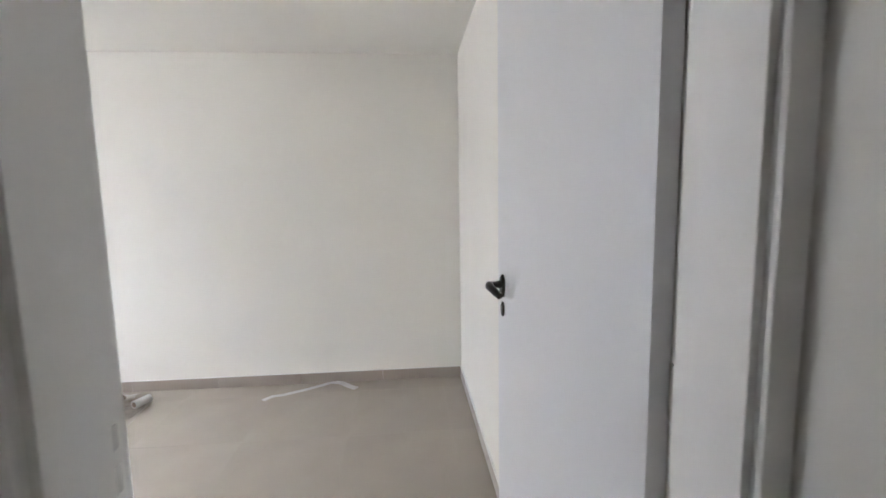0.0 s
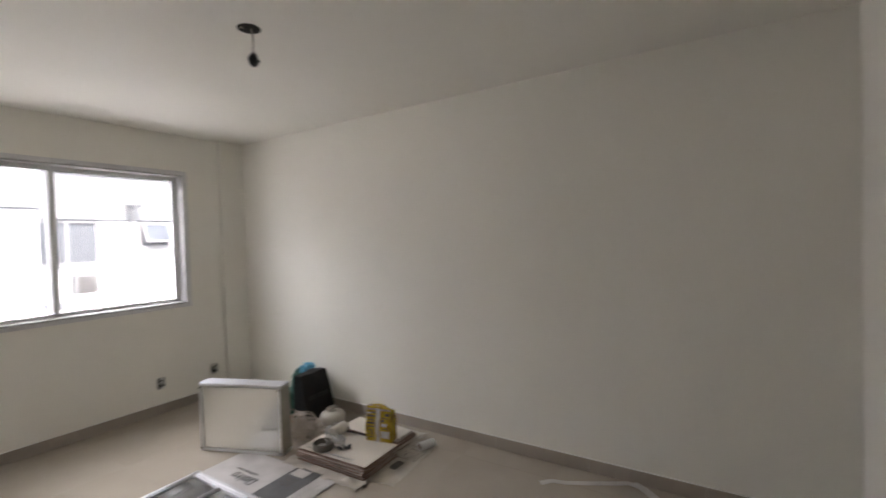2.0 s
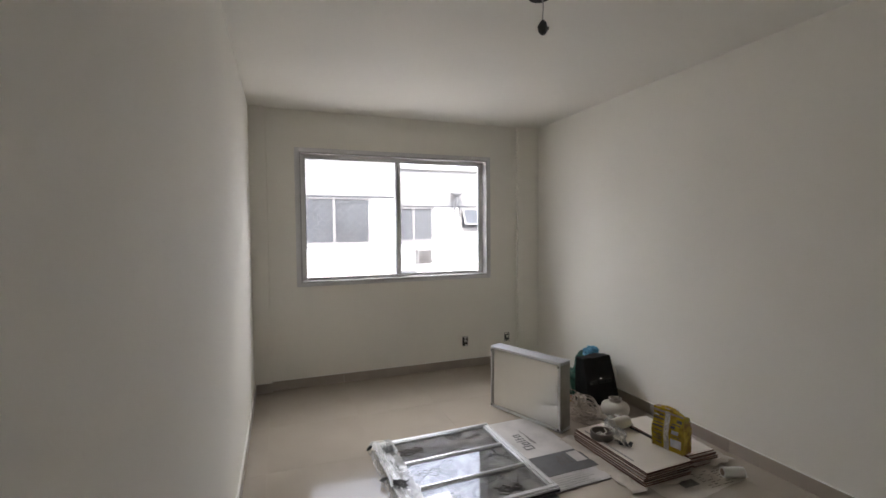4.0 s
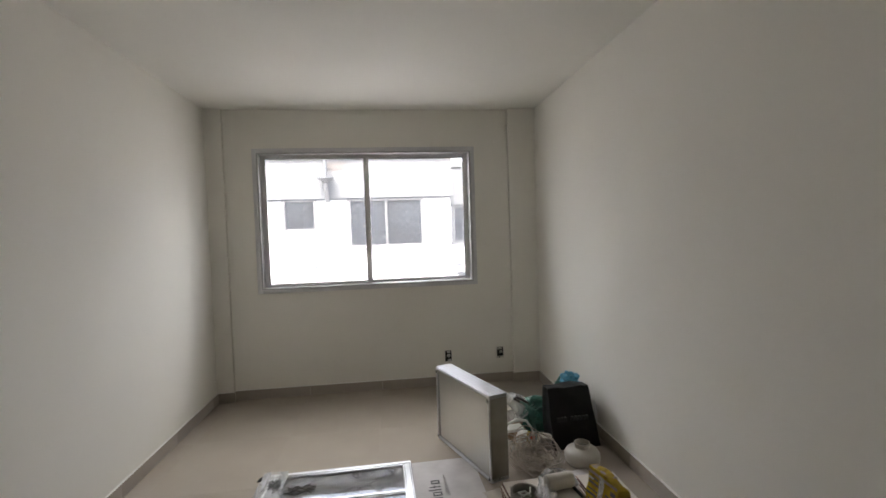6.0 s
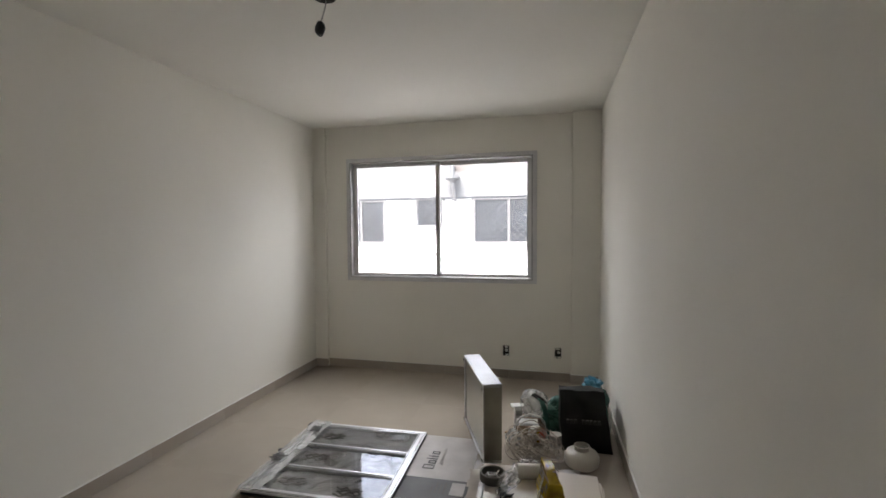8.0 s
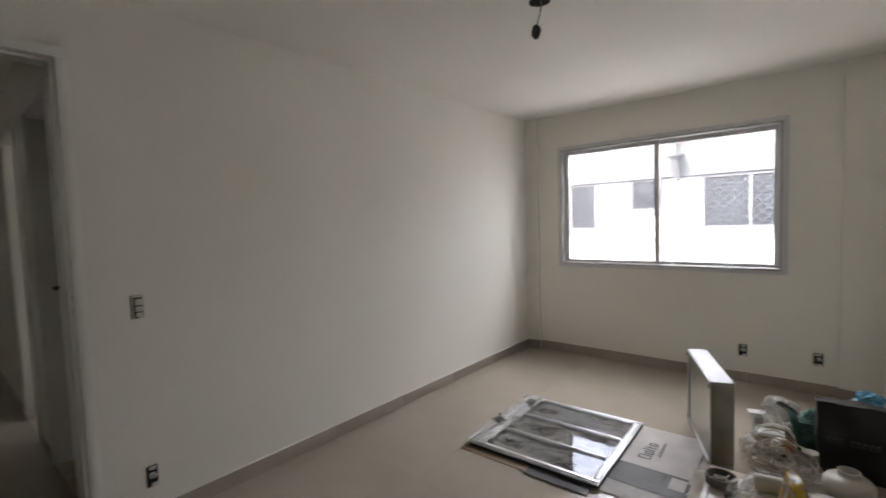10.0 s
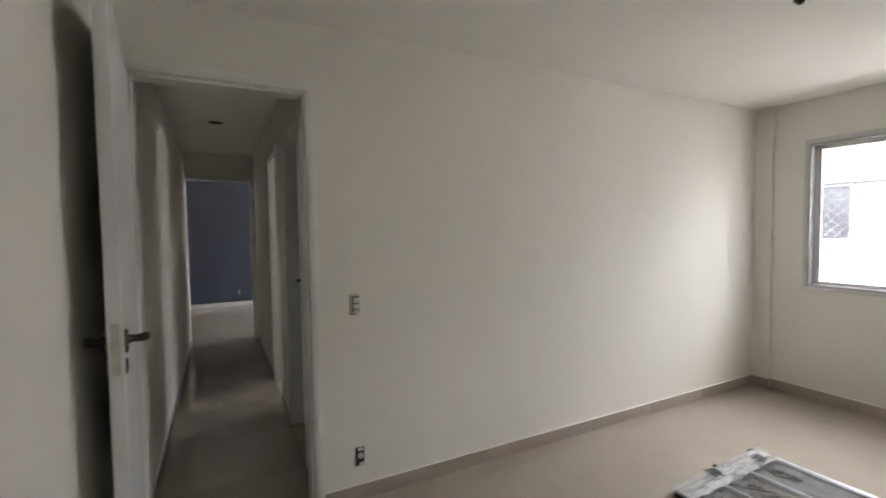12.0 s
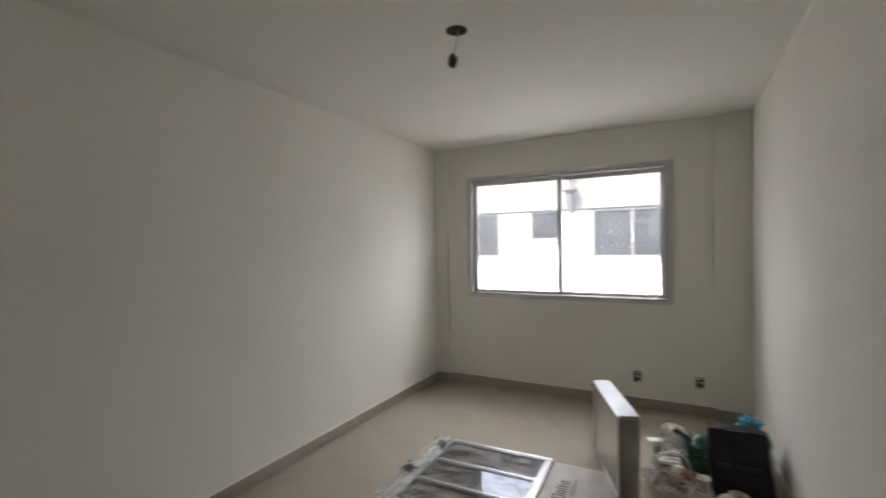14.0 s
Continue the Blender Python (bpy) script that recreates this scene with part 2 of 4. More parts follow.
def tube(points, r, seg=8, bm=None, closed=False):
    """A round rod along points."""
    bm = bm or bmesh.new()
    pts = [Vector(p) for p in points]
    n, rings = len(pts), []
    side = None
    for i, p in enumerate(pts):
        d = (pts[(i + 1) % n] - pts[i - 1]) if closed or 0 < i < n - 1 else (pts[1] - pts[0] if i == 0 else pts[-1] - pts[-2])
        d.normalize()
        if side is None:
            side = d.orthogonal().normalized()
        side = (side - d * side.dot(d)).normalized()
        up = d.cross(side)
        rr = r[i] if isinstance(r, (list, tuple)) else r
        rings.append([bm.verts.new(p + (side * math.cos(2 * math.pi * k / seg) + up * math.sin(2 * math.pi * k / seg)) * rr) for k in range(seg)])
    pairs = list(zip(rings, rings[1:])) + ([(rings[-1], rings[0])] if closed else [])
    for a, b in pairs:
        for k in range(seg):
            bm.faces.new((a[k], a[(k + 1) % seg], b[(k + 1) % seg], b[k]))
    if not closed:
        bm.faces.new(rings[0][::-1])
        bm.faces.new(rings[-1])
    bmesh.ops.recalc_face_normals(bm, faces=bm.faces)
    return bm


def lump(rx, ry, rz, seed=0, rough=0.25, freq=2.5, power=1.0, sub=4, fine=0.0):
    """A closed, creased lump that sits on z = 0, for bags and cloth."""
    bm = bmesh.new()
    bmesh.ops.create_icosphere(bm, subdivisions=sub, radius=1)
    off = Vector((seed * 7.1, seed * 3.3, seed * 1.7))
    for v in bm.verts:
        d = v.co.normalized()
        k = 1 + rough * noise.noise(d * freq + off) + rough * 0.5 * abs(noise.noise(d * freq * 2.7 + off)) + fine * noise.noise(d * freq * 8 + off)
        p = Vector([math.copysign(abs(c) ** power, c) for c in d]) * k
        v.co = (p.x * rx, p.y * ry, max(-0.93, p.z) * rz + 0.93 * rz)
    return bm


def sheet(x0, x1, y0, y1, z=0.0, thick=0.001, nx=24, ny=24, amp=0.003, freq=6.0, seed=0, ragged=0.0, fold=None):
    """A thin, slightly wavy sheet with thickness."""
    bm = bmesh.new()
    off = Vector((seed * 5.0, seed * 2.0, 0))
    top, bot = [], []
    for i in range(nx + 1):
        for j in range(ny + 1):
            u, v = i / nx, j / ny
            x, y = x0 + (x1 - x0) * u, y0 + (y1 - y0) * v
            if ragged:
                e = ragged * noise.noise(Vector((x * 14, y * 14, seed)))
                if i in (0, nx):
                    x += e
                if j in (0, ny):
                    y += e
            h = amp * (0.5 + noise.noise(Vector((x * freq, y * freq, 0)) + off)) + amp * 0.4 * abs(noise.noise(Vector((x * freq * 3, y * freq * 3, 2)) + off))
            h = max(0.0, h)
            if fold:
                h += fold(x, y)
            top.append(bm.verts.new((x, y, z + h + thick)))
            bot.append(bm.verts.new((x, y, z + h)))
    w = ny + 1
    for i in range(nx):
        for j in range(ny):
            a = i * w + j
            bm.faces.new((top[a], top[a + w], top[a + w + 1], top[a + 1]))
            bm.faces.new((bot[a + 1], bot[a + w + 1], bot[a + w], bot[a]))
    for i in range(nx):
        for j in (0, ny):
            a = i * w + j
            f = (top[a], bot[a], bot[a + w], top[a + w])
            bm.faces.new(f if j == 0 else f[::-1])
    for j in range(ny):
        for i in (0, nx):
            a = i * w + j
            f = (top[a + 1], bot[a + 1], bot[a], top[a])
            bm.faces.new(f if i == 0 else f[::-1])
    return bm


def finish(name, bm, mat, smooth=None):
    me = bpy.data.meshes.new(name)
    bm.normal_update()
    bm.to_mesh(me)
    bm.free()
    for m in (mat if isinstance(mat, (list, tuple)) else (mat,)):
        me.materials.append(m)
    if smooth is not None:
        me.shade_smooth()
        me.set_sharp_from_angle(angle=radians(smooth))
    return new(name, me)


def part(name, bm, mat, parent, label="", smooth=35):
    ob = finish(name, bm, mat, smooth)
    ob.parent = parent
    return tagged(ob, label)


def thing(name, label, category, loc=(0, 0, 0), rz=0.0, group=""):
    ob = new(name)
    ob.empty_display_size = 0.1
    ob.matrix_world = pose(*loc, 0, 0, rz)
    return tagged(ob, label, category, group)


def single(name, bm, mat, label, category, loc=(0, 0, 0), rz=0.0, group="", smooth=35):
    ob = finish(name, bm, mat, smooth)
    ob.matrix_world = pose(*loc, 0, 0, rz)
    return tagged(ob, label, category, group)


def structure(name, bm, mat, smooth=None, label=""):
    return tagged(finish(name, bm, mat, smooth), label, kind="structure")


def wall_x(bm, x0, x1, y0, y1, z0, z1, holes=()):
    """A wall that runs along x, from y0 to y1 thick, with holes (xa, xb, za, zb)."""
    cur = x0
    for xa, xb, za, zb in sorted(holes):
        slab(bm, cur, xa, y0, y1, z0, z1)
        if za > z0:
            slab(bm, xa, xb, y0, y1, z0, za)
        if zb < z1:
            slab(bm, xa, xb, y0, y1, zb, z1)
        cur = xb
    return slab(bm, cur, x1, y0, y1, z0, z1)


def wall_y(bm, x0, x1, y0, y1, z0, z1, holes=()):
    """A wall that runs along y, with holes (ya, yb, za, zb)."""
    cur = y0
    for ya, yb, za, zb in sorted(holes):
        slab(bm, x0, x1, cur, ya, z0, z1)
        if za > z0:
            slab(bm, x0, x1, ya, yb, z0, za)
        if zb < z1:
            slab(bm, x0, x1, ya, yb, zb, z1)
        cur = yb
    return slab(bm, x0, x1, cur, y1, z0, z1)


# ---------------------------------------------------------------- the shell
W, L, H = 2.715, 4.238, 2.37          # room: width, window wall, ceiling
S = -0.285                            # south wall, room and corridor
DN, DS, DH = 0.45, -0.25, 2.06        # doorway: north jamb, south jamb, head
T = 0.126                             # wall between room and corridor
CN = 0.49                             # corridor's north wall
BX, BS = -6.87, -1.6                  # blue room: far wall, south wall
CW = -4.02                            # corridor's far end

structure("wall_east", wall_y(bmesh.new(), W, W + 0.15, S - 0.15, L + 0.15, -0.1, H), M_WALL)
structure("wall_south", wall_x(bmesh.new(), CW, W, S - 0.15, S, -0.1, H), M_WALL)
structure("wall_blue_room_south", wall_y(wall_x(bmesh.new(), BX, CW - 0.12, BS - 0.15, BS, -0.1, H), CW - 0.12, CW, BS, S - 0.15, -0.1, H), M_WALL)
structure("wall_west", wall_y(bmesh.new(), -T, 0, S, L, -0.1, H, [(S + 0.001, DN + 0.012, -0.1, DH + 0.012)]), M_WALL)
structure("wall_north", wall_x(bmesh.new(), -T, W, L, L + 0.15, -0.1, H, [(0.385, 2.145, 0.90, 2.02)]), M_WALL)
for x0, x1, n in ((0.0, 0.13, "pilaster_west"), (2.48, W, "pilaster_east")):
    structure(n, box(x0, x1, L - 0.036, L, 0, H), M_WALL)
structure("wall_corridor", wall_x(bmesh.new(), CW, -T, CN, CN + 0.12, -0.1, H, [(-2.15, -1.56, -0.1, 2.03), (-1.07, -0.45, -0.1, 2.03)]), M_WALL)
structure("wall_corridor_end", wall_y(bmesh.new(), CW - 0.12, CW, S, CN + 0.12, -0.1, H, [(S + 0.001, 0.455, -0.1, 2.05)]), M_WALL)
structure("wall_side_rooms", wall_x(wall_y(wall_y(bmesh.new(), -1.4, -1.3, CN + 0.12, 3.0, -0.1, H), CW - 0.12, CW, CN + 0.12, 3.0, -0.1, H),
          CW - 0.12, -T, 3.0, 3.12, -0.1, H, [(-3.4, -2.2, 0.95, 2.05)]), M_WALL)
structure("wall_blue", box(BX - 0.15, BX, BS - 0.15, 3.12, -0.1, H), M_BLUE)
structure("wall_blue_room_north", wall_x(bmesh.new(), BX, CW - 0.12, 3.0, 3.12, -0.1, H, [(-6.4, -4.6, 0.9, 2.05)]), M_WALL)
ceiling = bmesh.new()
slab(ceiling, BX - 0.15, W + 0.15, BS - 0.15, L + 0.15, H, H + 0.12)
structure("ceiling", ceiling, M_CEIL)

# floor: grout bed; its tiles come last in the file
floor = structure("floor", slab(box(CW, W, S, L, -0.1, -0.0008), BX, CW, BS, L, -0.1, -0.0008), M_GROUT)
structure("ground", box(-300, 300, -300, 300, -9.6, -9.5), M_GROUND)

# doorway lining
door_1 = tagged(new("door_1"), "white painted flush door standing open against the wall", kind="structure")


def door_lining(parent, x0, x1, ya, yb, zh, depth=0.035):
    bm = bmesh.new()
    slab(bm, x0, x1, yb, yb + 0.012, 0, zh + 0.012)
    slab(bm, x0, x1, ya - 0.012, ya, 0, zh + 0.012)
    slab(bm, x0, x1, ya, yb, zh, zh + 0.012)
    slab(bm, x0 + 0.004, x1 - depth, yb - 0.012, yb, 0, zh)
    slab(bm, x0 + 0.004, x1 - depth, ya, ya + 0.010, 0, zh)
    slab(bm, x0 + 0.004, x1 - depth, ya, yb, zh - 0.012, zh)
    return part("door_frame", bm, M_GLOSS, parent, "glossy white painted wooden door lining")


door_lining(door_1, -T - 0.004, 0.004, DS, DN, DH)


def moulding(parent, x, sgn, ya, yb, zh, w=0.04, t=0.010, north=True, south=True, bead=True):
    """Casing with a rounded bead on one side of a wall."""
    def strip(a0, a1, z0, z1, hor=False):
        bm = bmesh.new()
        xa, xb = sorted((x, x + sgn * t))
        slab(bm, xa, xb, a0, a1, z0, z1, 0.003)
        xa, xb = sorted((x + sgn * t, x + sgn * (t + 0.006)))
        m = 0.008
        if not bead:
            return bm
        if hor:
            slab(bm, xa, xb, a0 + m, a1 - m, z0 + m, z1 - m * 1.6, 0.0025)
        else:
            slab(bm, xa, xb, a0 + m, a1 - m, z0, z1 - m, 0.0025)
        return bm
    if north:
        part("casing", strip(yb, yb + w, 0.0, zh), M_GLOSS, parent)
    if south:
        part("casing", strip(max(S + 0.001, ya - w), ya, 0.0, zh), M_GLOSS, parent)
    part("casing", strip(max(S + 0.001, ya - w), yb + w, zh, zh + w, True), M_GLOSS, parent)


moulding(door_1, 0.004, 1, DS, DN, DH)
moulding(door_1, -T - 0.004, -1, DS, DN, DH, w=0.038, bead=False)
for z0, z1 in ((1.072, 1.102), (1.018, 1.052)):
    part("strike_plate", box(-0.024, -0.006, DN - 0.0025, DN, z0, z1, 0.001), M_CHROME, door_1, "small worn steel strike plate")

# door leaf: hinged at the south jamb, opened by 84 degrees
leaf = new("door_leaf")
leaf.parent = door_1
leaf.matrix_basis = pose(0.058, -0.243, 0, 0, 0, 5.7)
LW = 0.722
part("leaf_panel", box(0, LW, -0.035, 0, 0.008, 2.05, 0.0015), M_DOOR, leaf, "flush white painted door leaf")


def lever(side):
    """A lever handle with its oval rose and key plate; side is 1 for north, -1 for south."""
    y0 = 0.0 if side > 0 else -0.035
    cx = LW - 0.05

    def oval(cz, rx, rz, d):
        bm = bmesh.new()
        prev = None
        for k, f in ((0.0, 1.0), (0.6, 1.0), (1.0, 0.8)):
            ring = [bm.verts.new((cx + rx * f * math.cos(a), y0 + side * d * k, cz + rz * f * math.sin(a))) for a in [2 * math.pi * i / 28 for i in range(28)]]
            if prev:
                for i in range(28):
                    bm.faces.new((prev[i], prev[(i + 1) % 28], ring[(i + 1) % 28], ring[i]))
            prev = ring
        bm.faces.new(prev)
        bmesh.ops.recalc_face_normals(bm, faces=bm.faces)
        return bm
    h = part("door_handle", oval(1.10, 0.016, 0.034, 0.009), M_HANDLE, leaf, "dark bronze lever door handle")
    y = y0 + side * 0.009
    bm = tube([(cx, y, 1.105), (cx, y + side * 0.012, 1.105), (cx, y + side * 0.026, 1.105), (cx - 0.004, y + side * 0.034, 1.105), (cx - 0.018, y + side * 0.038, 1.104),
               (cx - 0.045, y + side * 0.037, 1.100), (cx - 0.070, y + side * 0.034, 1.095), (cx - 0.088, y + side * 0.030, 1.090)],
              [0.013, 0.010, 0.0105, 0.0125, 0.0125, 0.011, 0.0105, 0.009], 12)
    sub = finish("grip", bm, M_HANDLE, 40)
    sub.parent = h
    kbm = oval(1.031, 0.011, 0.022, 0.006)
    part("key_plate", kbm, M_HANDLE, leaf, "dark bronze oval key plate")


lever(1)
lever(-1)
part("latch_plate", box(LW - 0.001, LW + 0.0015, -0.028, -0.008, 1.02, 1.16, 0.0008), M_CHROME, leaf, "painted-over steel latch plate")
part("latch_bolt", lathe([(0.008, 0), (0.008, 0.006), (0.005, 0.009)], 16, (LW + 0.0015, -0.018, 1.105), axis="x"), M_CHROME, leaf)
for z in (0.22, 1.03, 1.84):
    bm = box(-0.024, 0.0, -0.036, -0.033, z, z + 0.085, 0.0008)
    tube([(-0.012, -0.036, z), (-0.012, -0.036, z + 0.085)], 0.0075, 10, bm)
    for k in range(3):
        lathe([(0.004, 0), (0.004, 0.002)], 8, (-0.012, -0.0365, z + 0.015 + 0.027 * k), bm, axis="y")
    part("hinge", bm, M_CREAMPL, leaf, "paint-flecked butt hinge")

# the other doorways of the corridor
for n, (a, b) in (("door_2", (-1.07, -0.45)), ("door_3", (-2.15, -1.56))):
    d = tagged(new(n), "white painted door lining in the corridor", kind="structure")
    bm = bmesh.new()
    for xa, xb in ((a, a + 0.02), (b - 0.02, b)):
        slab(bm, xa, xb, CN - 0.004, CN + 0.124, 0, 2.03)
    slab(bm, a, b, CN - 0.004, CN + 0.124, 2.01, 2.03)
    part("door_frame", bm, M_GLOSS, d)
    bm = bmesh.new()
    for xa, xb in ((a - 0.04, a), (b, b + 0.04)):
        slab(bm, xa, xb, CN - 0.014, CN, 0, 2.03, 0.003)
    slab(bm, a - 0.04, b + 0.04, CN - 0.014, CN, 2.03, 2.07, 0.003)
    part("casing", bm, M_GLOSS, d)
    part("threshold", box(a + 0.02, b - 0.02, CN - 0.002, CN + 0.12, -0.005, 0.006, 0.002), M_MARBLE, d, "tan marble threshold strip")
    if n == "door_2":
        # leaf and handle added: they close the dark opening and catch corridor light
        part("leaf_panel", box(a + 0.022, b - 0.022, CN + 0.085, CN + 0.12, 0.012, 2.005, 0.0015), M_DOOR, d, "closed white door leaf, added over the dark opening")
        part("door_handle", tube([(a + 0.07, CN + 0.085, 1.05), (a + 0.07, CN + 0.045, 1.05), (a + 0.16, CN + 0.042, 1.05)], 0.008, 10), M_HANDLE, d, "dark bronze lever door handle")
    if n == "door_3":
        part("strike_plate", box(a + 0.02, a + 0.022, CN + 0.085, CN + 0.105, 1.04, 1.14), M_DARK, d)
d = tagged(new("door_4"), "white painted opening to the blue room", kind="structure")
bm = bmesh.new()
slab(bm, CW - 0.124, CW + 0.004, 0.435, 0.455, 0, 2.05)
slab(bm, CW - 0.124, CW + 0.004, S + 0.002, 0.435, 2.03, 2.05)
part("door_frame", bm, M_GLOSS, d)
bm = bmesh.new()
slab(bm, CW + 0.0, CW + 0.010, S + 0.002, 0.455, 2.05, 2.08, 0.003)
slab(bm, CW + 0.0, CW + 0.010, 0.455, CN - 0.002, 0, 2.08, 0.003)
part("casing", bm, M_GLOSS, d)

# ---------------------------------------------------------------- window
win = tagged(new("window_1"), "two-pane sliding window in grey aluminium", kind="structure")
X0, X1, Z0, Z1 = 0.350, 2.180, 0.870, 2.055


def ring(bm, x0, x1, z0, z1, w, y0, y1, bevel=0.002, wt=None, wb=None):
    wt, wb = wt or w, wb or w
    slab(bm, x0, x0 + w, y0, y1, z0, z1, bevel)
    slab(bm, x1 - w, x1, y0, y1, z0, z1, bevel)
    slab(bm, x0 + w, x1 - w, y0, y1, z1 - wt, z1, bevel)
    slab(bm, x0 + w, x1 - w, y0, y1, z0, z0 + wb, bevel)
    return bm


part("window_frame", ring(bmesh.new(), X0, X1, Z0, Z1, 0.038, L - 0.016, L - 0.0005), M_ALUW, win, "grey anodised aluminium frame")
part("jamb_track", ring(bmesh.new(), X0 + 0.036, X1 - 0.036, Z0 + 0.031, Z1 - 0.036, 0.012, L - 0.024, L + 0.14), M_TRACK, win, "grey sliding track, colour darkened for shade in the reveal")
part("frame_lip", ring(bmesh.new(), X0 + 0.02, X1 - 0.02, Z0 + 0.02, Z1 - 0.02, 0.006, L - 0.020, L - 0.016, 0.001), M_ALUW, win)
for k, (a, b, y) in enumerate(((X0 + 0.049, 1.281, L + 0.035), (1.235, X1 - 0.049, L + 0.070))):
    s = part("sash", ring(bmesh.new(), a, b, Z0 + 0.044, Z1 - 0.049, 0.04, y, y + 0.028, 0.002, 0.034, 0.026), M_ALUW, win, "sliding aluminium sash")
    g = finish("pane", box(a + 0.036, b - 0.036, y + 0.012, y + 0.016, Z0 + 0.066, Z1 - 0.079), M_PANE, None)
    g.parent = s
    g.visible_shadow = False
    sl = finish("gasket", ring(bmesh.new(), a + 0.037, b - 0.037, Z0 + 0.067, Z1 - 0.08, 0.004, y - 0.001, y + 0.012, 0), M_GASKET, None)
    sl.parent = s
part("rail", box(X0 + 0.048, X1 - 0.048, L + 0.0, L + 0.135, Z0 + 0.040, Z0 + 0.046), M_TRACK, win, "sliding rail of the window")

# ---------------------------------------------------------------- building across the yard
FY, FB, FX = 10.5, 11.9, 2.83          # front part, set-back part, the corner between them
house = thing("apartment_building", "white plastered apartment building across the yard, weathered", "building")
fac = bmesh.new()
slab(fac, -9, FX, FY, FY + 6, 0.1, 2.9)
slab(fac, FX, 12, FB, FY + 6, 0.1, 2.9)
part("wall", fac, M_FACADE, house, smooth=None)
# unseen lower storeys, added in white to bounce daylight up through the window
fac = bmesh.new()
slab(fac, -9, FX, FY, FY + 6, -9.5, 0.1)
slab(fac, FX, 12, FB, FY + 6, -9.5, 0.1)
part("lower_wall", fac, M_FACLOW, house, "unseen lower storeys, white to bounce light into the room", smooth=None)
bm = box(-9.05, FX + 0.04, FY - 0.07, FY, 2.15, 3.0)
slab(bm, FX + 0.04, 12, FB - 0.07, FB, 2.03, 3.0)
# dark strips stand for the shadow line under the band
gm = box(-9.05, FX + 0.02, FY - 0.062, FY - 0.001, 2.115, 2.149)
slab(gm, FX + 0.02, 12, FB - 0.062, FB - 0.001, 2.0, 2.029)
part("band_shadow", gm, M_DPANE, house, "dark strip painted as shadow under the band", smooth=None)
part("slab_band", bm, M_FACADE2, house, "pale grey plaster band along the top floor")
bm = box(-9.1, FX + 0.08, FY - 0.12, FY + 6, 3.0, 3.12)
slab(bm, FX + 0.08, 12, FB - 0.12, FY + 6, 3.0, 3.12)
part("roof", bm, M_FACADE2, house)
bm = bmesh.new()
_r = random.Random(4)
for i in range(110):
    x, z = -3.0 + i * 0.053 + _r.uniform(-0.02, 0.02), _r.choice((2.33, 2.47, 2.60, 2.74)) + _r.uniform(-0.03, 0.03)
    slab(bm, x, x + 0.012, FY - 0.074, FY - 0.07, z, z + 0.012)
tagged(part("fixings", bm, M_DARK, house, "small dark fixing dots on the band"), kind="stuff")


def blotch(cx, cz, rx, rz, y, seed):
    """A thin patch of stained render with a ragged outline."""
    bm = bmesh.new()
    n = 56
    rings = []
    for k in (0.0, 0.003):
        ring = []
        for i in range(n):
            a = 2 * math.pi * i / n
            d = 1 + 0.55 * noise.noise(Vector((math.cos(a) * 2.2, math.sin(a) * 2.2, seed))) + 0.25 * noise.noise(Vector((math.cos(a) * 7, math.sin(a) * 7, seed)))
            ring.append(bm.verts.new((cx + rx * d * math.cos(a), y - k, cz + rz * d * math.sin(a))))
        rings.append(ring)
    for i in range(n):
        bm.faces.new((rings[0][i], rings[0][(i + 1) % n], rings[1][(i + 1) % n], rings[1][i]))
    bm.faces.new(rings[1])
    bmesh.ops.recalc_face_normals(bm, faces=bm.faces)
    return bm


for cx, cz, rx, rz, y, seed, m, lab in ((0.30, 2.84, 0.24, 0.10, FY - 0.07, 1, M_RUSTY, "brownish patch of bare render"), (0.02, 2.76, 0.13, 0.10, FY - 0.07, 2, M_DAMP, "bluish damp stain"),
                                        (0.18, 2.36, 0.34, 0.16, FY - 0.07, 3, M_DAMP, "bluish damp stain"), (-0.75, 2.30, 0.20, 0.05, FY - 0.07, 4, M_DAMP, "bluish damp stain"),
                                        (1.5, 2.62, 0.55, 0.04, FY - 0.07, 5, M_DAMP, "bluish damp stain"), (4.84, 2.12, 0.30, 0.07, FB - 0.07, 6, M_DAMP, "bluish damp stain"),
                                        (3.45, 0.22, 0.30, 0.06, FB, 7, M_DAMP, "bluish damp stain"), (4.95, 0.30, 0.24, 0.13, FB, 8, M_DAMP, "bluish damp stain"),
                                        (-0.20, 0.52, 0.05, 0.20, FY, 9, M_DAMP, "bluish damp stain"), (-0.42, 0.80, 0.12, 0.04, FY, 10, M_DAMP, "bluish damp stain")):
    part("stain", blotch(cx, cz, rx, rz, y, seed), m, house, lab, smooth=None)


